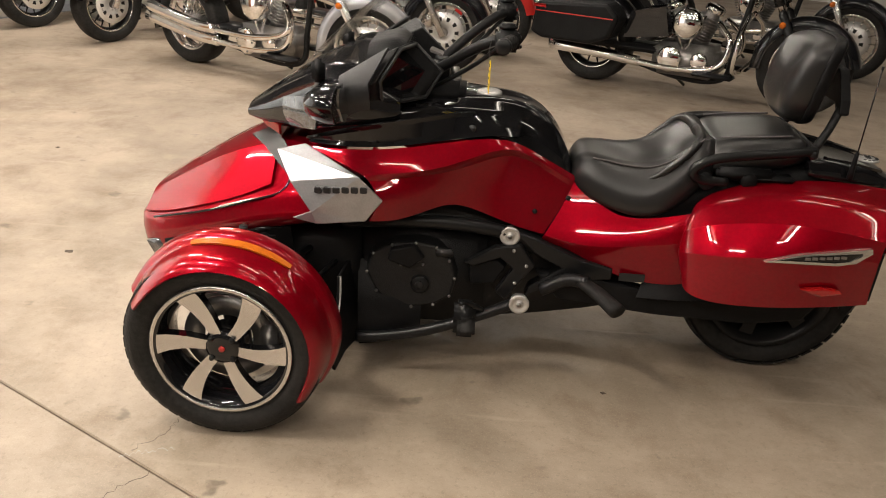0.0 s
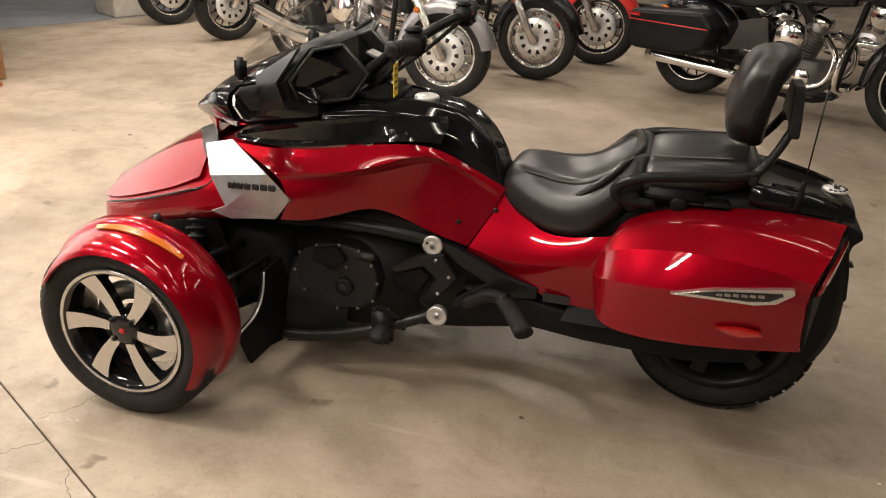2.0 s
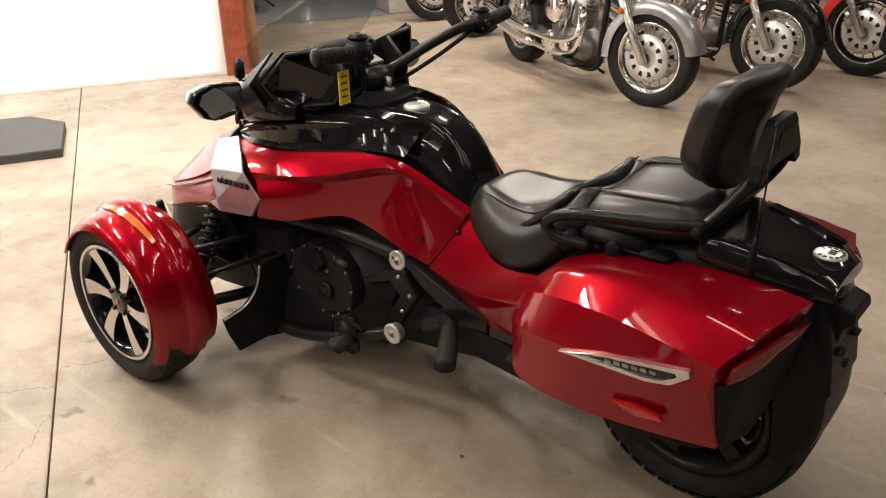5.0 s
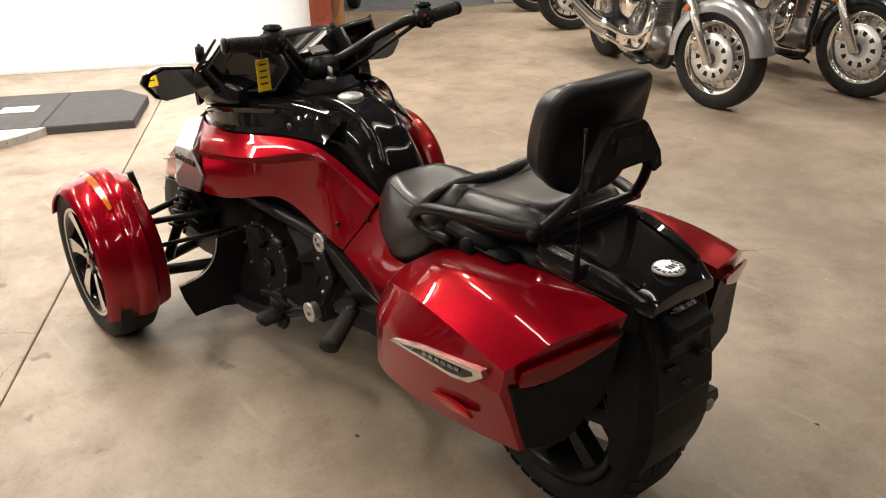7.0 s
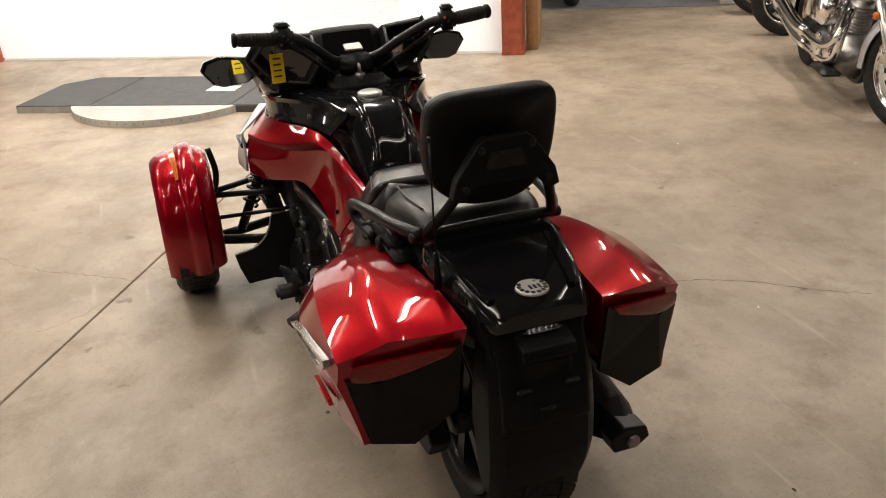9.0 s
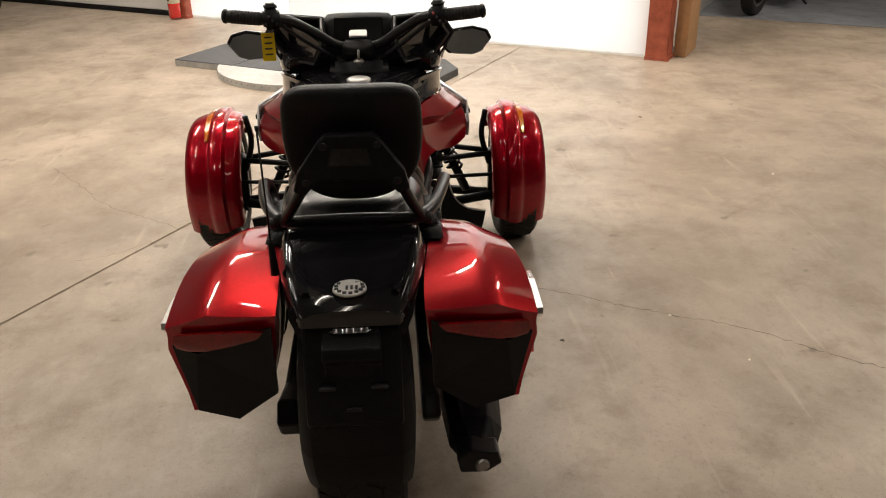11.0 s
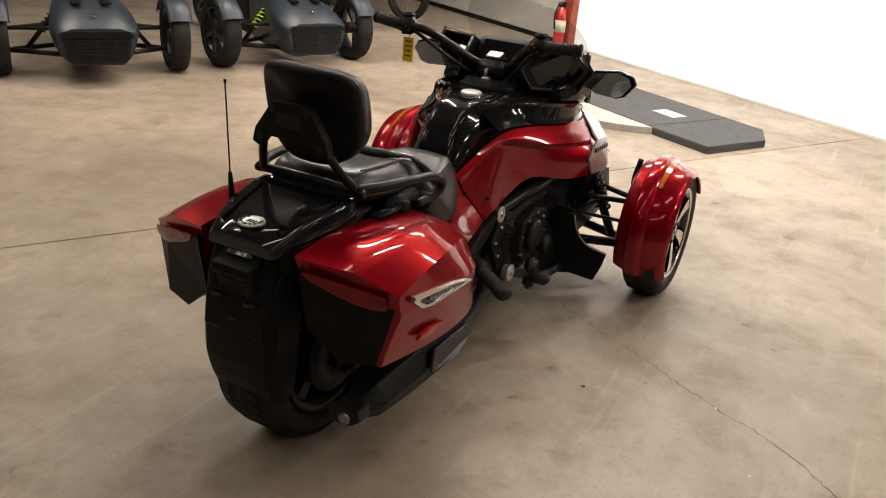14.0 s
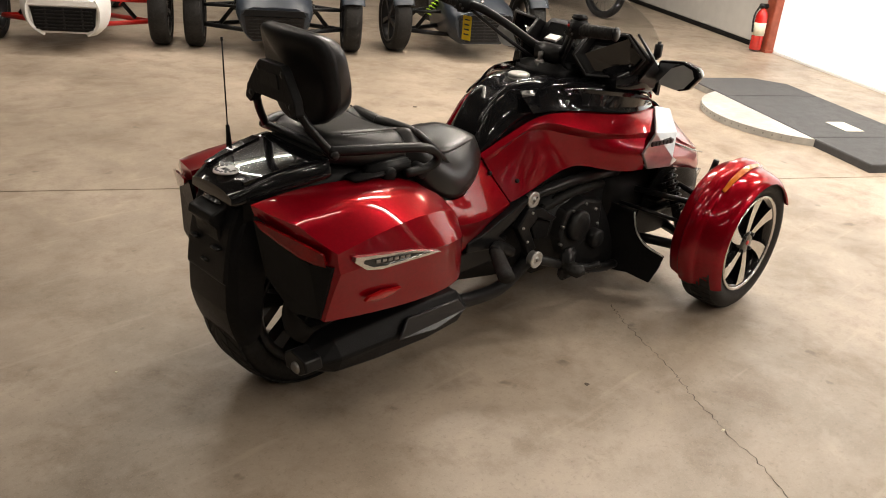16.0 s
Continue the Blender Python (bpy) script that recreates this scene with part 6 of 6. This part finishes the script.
# ---- small three-wheelers in a row ----
def small_trike(label, m, body, arms, face, wheel_r=0.285, white=False, coil=None):
    """Low open three-wheeler; its own x points ahead, origin under the front axle."""
    o = thing("small_three_wheeler", label, "three-wheeler", m, "row of small three-wheelers")
    for s in (1, -1):
        w = part("front_wheel", revolve(bmesh.new(), [(-0.062, 0.195), (-0.066, 0.212), (0.066, 0.212), (0.062, 0.195), (0.0, 0.180)], seg=36), M_SATIN, o)
        w.matrix_basis = pose(0, s * 0.645, wheel_r)
        part("tyre", tyre_bm(wheel_r, 0.150, 0.208, 40), M_TYRE, w)
        tread(w, wheel_r, 0.150, 34, M_TYRE)
        for k in range(5):
            bm = spoke_bm(0.04, 0.20, 0.03, 0.045, s * 0.02, s * 0.055, 0.1)
            bmesh.ops.rotate(bm, cent=(0, 0, 0), matrix=Matrix.Rotation(radians(20 + 72 * k), 3, "Y"), verts=bm.verts)
            part("spoke", bm, [M_SATIN, M_SATIN], w, smooth=False)
        part("hub", cyld((0, -0.05, 0), (0, 0.05, 0), 0.05, 18, 0.006), M_ENGINE, w)
        rows = []
        for k in range(9):
            d = radians(28 + 122 * k / 8)
            rows.append([(q * math.cos(d), s * 0.645 + y, wheel_r + q * math.sin(d)) for y, q in ((-0.092, 0.285), (-0.085, 0.310), (-0.03, 0.325), (0.03, 0.325), (0.085, 0.310), (0.092, 0.285))])
        sheet("fender", rows, body if not white else M_BLACK, o, 0.006, 1, label="small painted fender")
        for pts in ([(0.14, s * 0.18, 0.36), (0.0, s * 0.57, 0.34)], [(-0.14, s * 0.18, 0.36), (0.0, s * 0.57, 0.34)]):
            part("upper_arm", tubed(pts, 0.014, 10), arms, o)
        for pts in ([(0.18, s * 0.16, 0.17), (0.0, s * 0.57, 0.18)], [(-0.18, s * 0.16, 0.19), (0.0, s * 0.57, 0.18)]):
            part("lower_arm", tubed(pts, 0.019, 10), arms, o)
        sh = part("shock_absorber", cyld((0.0, s * 0.20, 0.50), (0.0, s * 0.44, 0.20), 0.018, 12), M_SATIN, o)
        bm = bmesh.new()
        k0, k1 = Vector((0.0, s * 0.20, 0.50)), Vector((0.0, s * 0.44, 0.20))
        d = (k1 - k0).normalized()
        u = d.orthogonal().normalized()
        tube(bm, [k0 + (k1 - k0) * (0.08 + 0.55 * i / 48) + (u * math.cos(i * 0.8) + d.cross(u) * math.sin(i * 0.8)) * 0.03 for i in range(49)], 0.006, 6, 1)
        part("spring", bm, coil or (arms if white else M_SATIN), sh)
    hull("nose", [(0.50, [(0, 0.42), (0.17, 0.415), (0.265, 0.385), (0.275, 0.33), (0.235, 0.20), (0.18, 0.15)]), (0.40, [(0, 0.50), (0.18, 0.485), (0.305, 0.43), (0.315, 0.36), (0.265, 0.20), (0.19, 0.135)]), (0.20, [(0, 0.60), (0.17, 0.58), (0.29, 0.50), (0.30, 0.40), (0.25, 0.23), (0.18, 0.14)]),
                  (-0.10, [(0, 0.70), (0.16, 0.67), (0.22, 0.58), (0.22, 0.45), (0.20, 0.26), (0.17, 0.14)]), (-0.40, [(0, 0.74), (0.15, 0.71), (0.20, 0.60), (0.20, 0.46), (0.20, 0.28), (0.17, 0.14)])], body, o, 1, (1, 2, 3), "angular nose bodywork", ends=0.9)
    # hood vents
    for s in (1, -1):
        for k in range(3):
            part("hood_vent", boxed(-0.05, -0.035, 0, 0.05, 0.035, 0.012, bevel=0.004, m=pose(0.26 - 0.07 * k, s * (0.10 + 0.015 * k), 0.575 + 0.028 * k, 0, 20, s * 12)), M_PLASTIC, o, smooth=False)
    part("nose_badge", cyld((0.405, 0, 0.49), (0.41, 0, 0.505), 0.017, 16), M_CHROME, o, "small silver badge")
    # grille
    g = part("grille", prismed([(-0.235, 0.345), (0.235, 0.345), (0.215, 0.205), (0.165, 0.170), (-0.165, 0.170), (-0.215, 0.205)], 0.500, 0.512, "x"), M_SATIN if not white else M_PLASTIC, o, "black slatted grille", False)
    for k in range(6):
        z = 0.19 + 0.026 * k
        part("slat", boxed(0.508, -0.205, z - 0.006, 0.522, 0.205, z + 0.006, bevel=0.003), M_SATIN, g, smooth=False)
    for y in (-0.13, 0.0, 0.13):
        part("grille_bar", boxed(0.510, y - 0.005, 0.18, 0.520, y + 0.005, 0.34), M_GREY, g, smooth=False)
    part("chin", prismed([(-0.225, 0.40), (0.225, 0.40), (0.25, 0.36), (-0.25, 0.36)], 0.48, 0.53, "x"), face, o, "brow above the grille", False)
    if white:
        for s in (1, -1):
            sheet("cheek", [[(0.52, 0.22, 0.42), (0.40, 0.31, 0.46)], [(0.535, 0.265, 0.34), (0.41, 0.325, 0.36)], [(0.52, 0.245, 0.20), (0.40, 0.30, 0.21)], [(0.50, 0.15, 0.14), (0.42, 0.20, 0.14)]], M_WHITE, o, 0.02, 2, side=s, label="white cheek panel")
    hull("main_body", [(-0.35, [(0, 0.72), (0.14, 0.68), (0.16, 0.50), (0.14, 0.16)]), (-0.80, [(0, 0.66), (0.14, 0.62), (0.17, 0.48), (0.16, 0.16)]), (-1.20, [(0, 0.60), (0.15, 0.58), (0.17, 0.48), (0.15, 0.24)]), (-1.55, [(0, 0.66), (0.12, 0.64), (0.14, 0.58), (0.10, 0.50)])], M_PLASTIC, o, 1, (), "black main body")
    hull("saddle", [(-0.72, [(0, 0.69), (0.10, 0.68), (0.13, 0.65), (0.10, 0.60)]), (-1.0, [(0, 0.66), (0.15, 0.66), (0.18, 0.63), (0.15, 0.58)]), (-1.4, [(0, 0.72), (0.13, 0.72), (0.16, 0.68), (0.12, 0.62)])], M_LEATHER, o, 2, (), "black saddle")
    part("handlebar", tubed([(-0.62, -0.40, 0.98), (-0.50, -0.25, 0.98), (-0.42, 0, 0.86), (-0.50, 0.25, 0.98), (-0.62, 0.40, 0.98)], 0.015, 10), M_SATIN, o)
    part("cowl", prismed([(-0.15, 0.70), (0.15, 0.70), (0.10, 0.92), (-0.10, 0.92)], -0.28, -0.36, "x", 0.1), M_PLASTIC, o, smooth=False)
    rw = part("rear_wheel", revolve(bmesh.new(), [(-0.09, 0.19), (-0.095, 0.206), (0.095, 0.206), (0.09, 0.19), (0, 0.17)], seg=32), M_SATIN, o)
    rw.matrix_basis = pose(-1.70, 0, 0.30)
    part("tyre", tyre_bm(0.30, 0.205, 0.20, 36), M_TYRE, rw)
    return o


def axle(p, q):
    """Pose from the ground points of the two front wheels."""
    (px, py), (qx, qy) = p, q
    dx, dy = qx - px, qy - py
    return pose((px + qx) / 2, (py + qy) / 2, 0, 0, 0, math.degrees(math.atan2(-dx, dy)))


small_trike("blue-grey and black small three-wheeler with lime accents", axle((3.76, 3.72), (4.90, 3.22)), M_DKBLUE, M_SATIN, M_PLASTIC, coil=M_LIME)
small_trike("blue-grey and black small three-wheeler", axle((2.25, 4.56), (3.34, 3.84)), M_DKBLUE, M_SATIN, M_PLASTIC)
small_trike("white-nosed three-wheeler with red suspension arms", axle((0.98, 5.42), (2.02, 4.73)), M_WHITE, M_REDARM, M_WHITE, white=True)
# blue-framed bike beyond the row
bb = thing("blue_bike", "blue-framed off-road bike with black tyres", "motorcycle", hall(7.9, -4.15, 0, 20), "")
for x in (-0.68, 0.68):
    w = part("wheel", revolve(bmesh.new(), [(-0.025, 0.25), (-0.025, 0.268), (0.025, 0.268), (0.025, 0.25)], seg=32), M_SATIN, bb)
    w.matrix_basis = pose(x, 0, 0.33)
    part("tyre", tyre_bm(0.33, 0.09, 0.262, 36), M_TYRE, w)
    bm = bmesh.new()
    for k in range(18):
        a = 2 * math.pi * k / 18
        tube(bm, [(0.02 * math.cos(a), 0, 0.02 * math.sin(a)), (0.255 * math.cos(a), 0, 0.255 * math.sin(a))], 0.003, 5, 1)
    part("spokes", bm, M_DULLSTEEL, w)
part("frame", tubed([(-0.68, 0, 0.33), (-0.15, 0, 0.36), (0.1, 0, 0.30), (0.36, 0, 0.78)], 0.03, 12), M_BLUE, bb, "bright blue frame")
part("top_frame", tubed([(0.36, 0, 0.78), (-0.1, 0, 0.76), (-0.5, 0, 0.80), (-0.68, 0, 0.33)], 0.025, 12), M_BLUE, bb)
for y in (-0.08, 0.08):
    part("fork", tubed([(0.68, y, 0.33), (0.40, y, 0.95)], 0.022, 10), M_REDARM, bb, "red fork leg")
part("saddle", boxed(-0.6, -0.09, 0.80, 0.0, 0.09, 0.88, bevel=0.03), M_LEATHER, bb)
part("motor", boxed(-0.15, -0.11, 0.26, 0.22, 0.11, 0.58, bevel=0.05), M_ENGINE, bb)

# fire extinguisher by the post
ext = thing("fire_extinguisher", "red fire extinguisher beside the door post", "fire extinguisher", hall(5.47, DOOR_B + 0.115))
part("cylinder", revolve(bmesh.new(), [(0.0, 0.0), (0.0, 0.055), (0.01, 0.062), (0.34, 0.062), (0.39, 0.045), (0.42, 0.02), (0.43, 0.0)], seg=24, closed=False), M_EXT, ext, "red steel cylinder").matrix_basis = pose(0, 0, 0.02, 90, 0, 0)
part("label", revolve(bmesh.new(), [(0.15, 0.0625), (0.15, 0.0635), (0.28, 0.0635), (0.28, 0.0625)], seg=24), M_PAPER, ext, "pale paper label").matrix_basis = pose(0, 0, 0.02, 90, 0, 0)
part("valve", boxed(-0.02, -0.05, 0.44, 0.02, 0.05, 0.49, bevel=0.008), M_SATIN, ext)
part("hose", tubed([(0.0, 0.05, 0.46), (0.0, 0.09, 0.36), (0.0, 0.075, 0.20)], 0.010, 8), M_TYRE, ext)

# cracks and scraps on the concrete


def crack(name, pts, width, seed, label, material=M_GAP, kind="crack"):
    rnd = random.Random(seed)
    path = smooth_path([(x, y, 0) for x, y in pts], 14)
    bm = bmesh.new()
    rows = []
    for i, p in enumerate(path):
        q = path[min(i + 1, len(path) - 1)] - path[max(i - 1, 0)]
        n = Vector((-q.y, q.x, 0)).normalized()
        c = p + n * rnd.uniform(-0.009, 0.009)
        h = width * rnd.uniform(0.25, 1.0) / 2
        rows.append([tuple(c + n * h + Vector((0, 0, 0.0008))), tuple(c - n * h + Vector((0, 0, 0.0008)))])
    grid_faces(bm, rows)
    return structure(name, bm, material, label, kind)


crack("floor_crack", [(0.48, -1.70), (0.62, -1.52), (0.78, -1.34), (0.90, -1.09), (1.00, -0.91), (1.08, -0.78), (1.21, -0.52), (1.30, -0.38)], 0.0045, 3, "thin wandering crack in the concrete floor")
crack("floor_crack", [(2.75, 1.75), (2.45, 1.50), (2.2, 1.32), (2.0, 1.06), (1.86, 0.88)], 0.0035, 5, "thin wandering crack in the concrete floor")
crack("floor_crack", [(1.72, 0.97), (1.60, 1.12), (1.55, 1.25)], 0.003, 7, "thin wandering crack in the concrete floor")
crack("floor_crack", [(1.95, 0.80), (1.88, 0.70), (1.86, 0.58)], 0.003, 8, "thin wandering crack in the concrete floor")
crack("floor_crack", [(4.85, -0.70), (5.1, -0.90), (5.45, -1.05)], 0.004, 9, "thin wandering crack in the concrete floor")
crack("floor_scuff", [(1.97, 0.83), (1.90, 0.80), (1.83, 0.78)], 0.006, 21, "pale scrape on the concrete floor", M_PILLAR, "scuff")
scraps = [(0.596, 0.336, 0.012, 0), (0.892, -1.10, 0.010, 1), (0.576, -1.27, 0.008, 1), (0.752, -0.671, 0.014, 0), (-0.413, 0.316, 0.008, 1), (2.71, -0.41, 0.03, 0), (2.3, -2.1, 0.010, 1), (1.6, -2.7, 0.008, 1), (-0.25, -0.72, 0.010, 0), (3.4, -1.7, 0.02, 0), (2.6, 2.2, 0.025, 0), (0.2, -1.6, 0.008, 1)]
for k, (x, y, w, pale) in enumerate(scraps):
    rnd = random.Random(40 + k)
    bm = bmesh.new()
    ring = [(x + w * rnd.uniform(0.5, 1.0) * math.cos(a), y + w * rnd.uniform(0.35, 0.8) * math.sin(a)) for a in (2 * math.pi * j / 9 for j in range(9))]
    prism(bm, ring, 0.0, 0.0025, "z", 0.3)
    tagged(part("floor_scrap", bm, M_PAPER if pale else M_GAP, None, "", False), "pale paint fleck on the floor" if pale else "dark dirt crumb on the concrete floor", "debris")
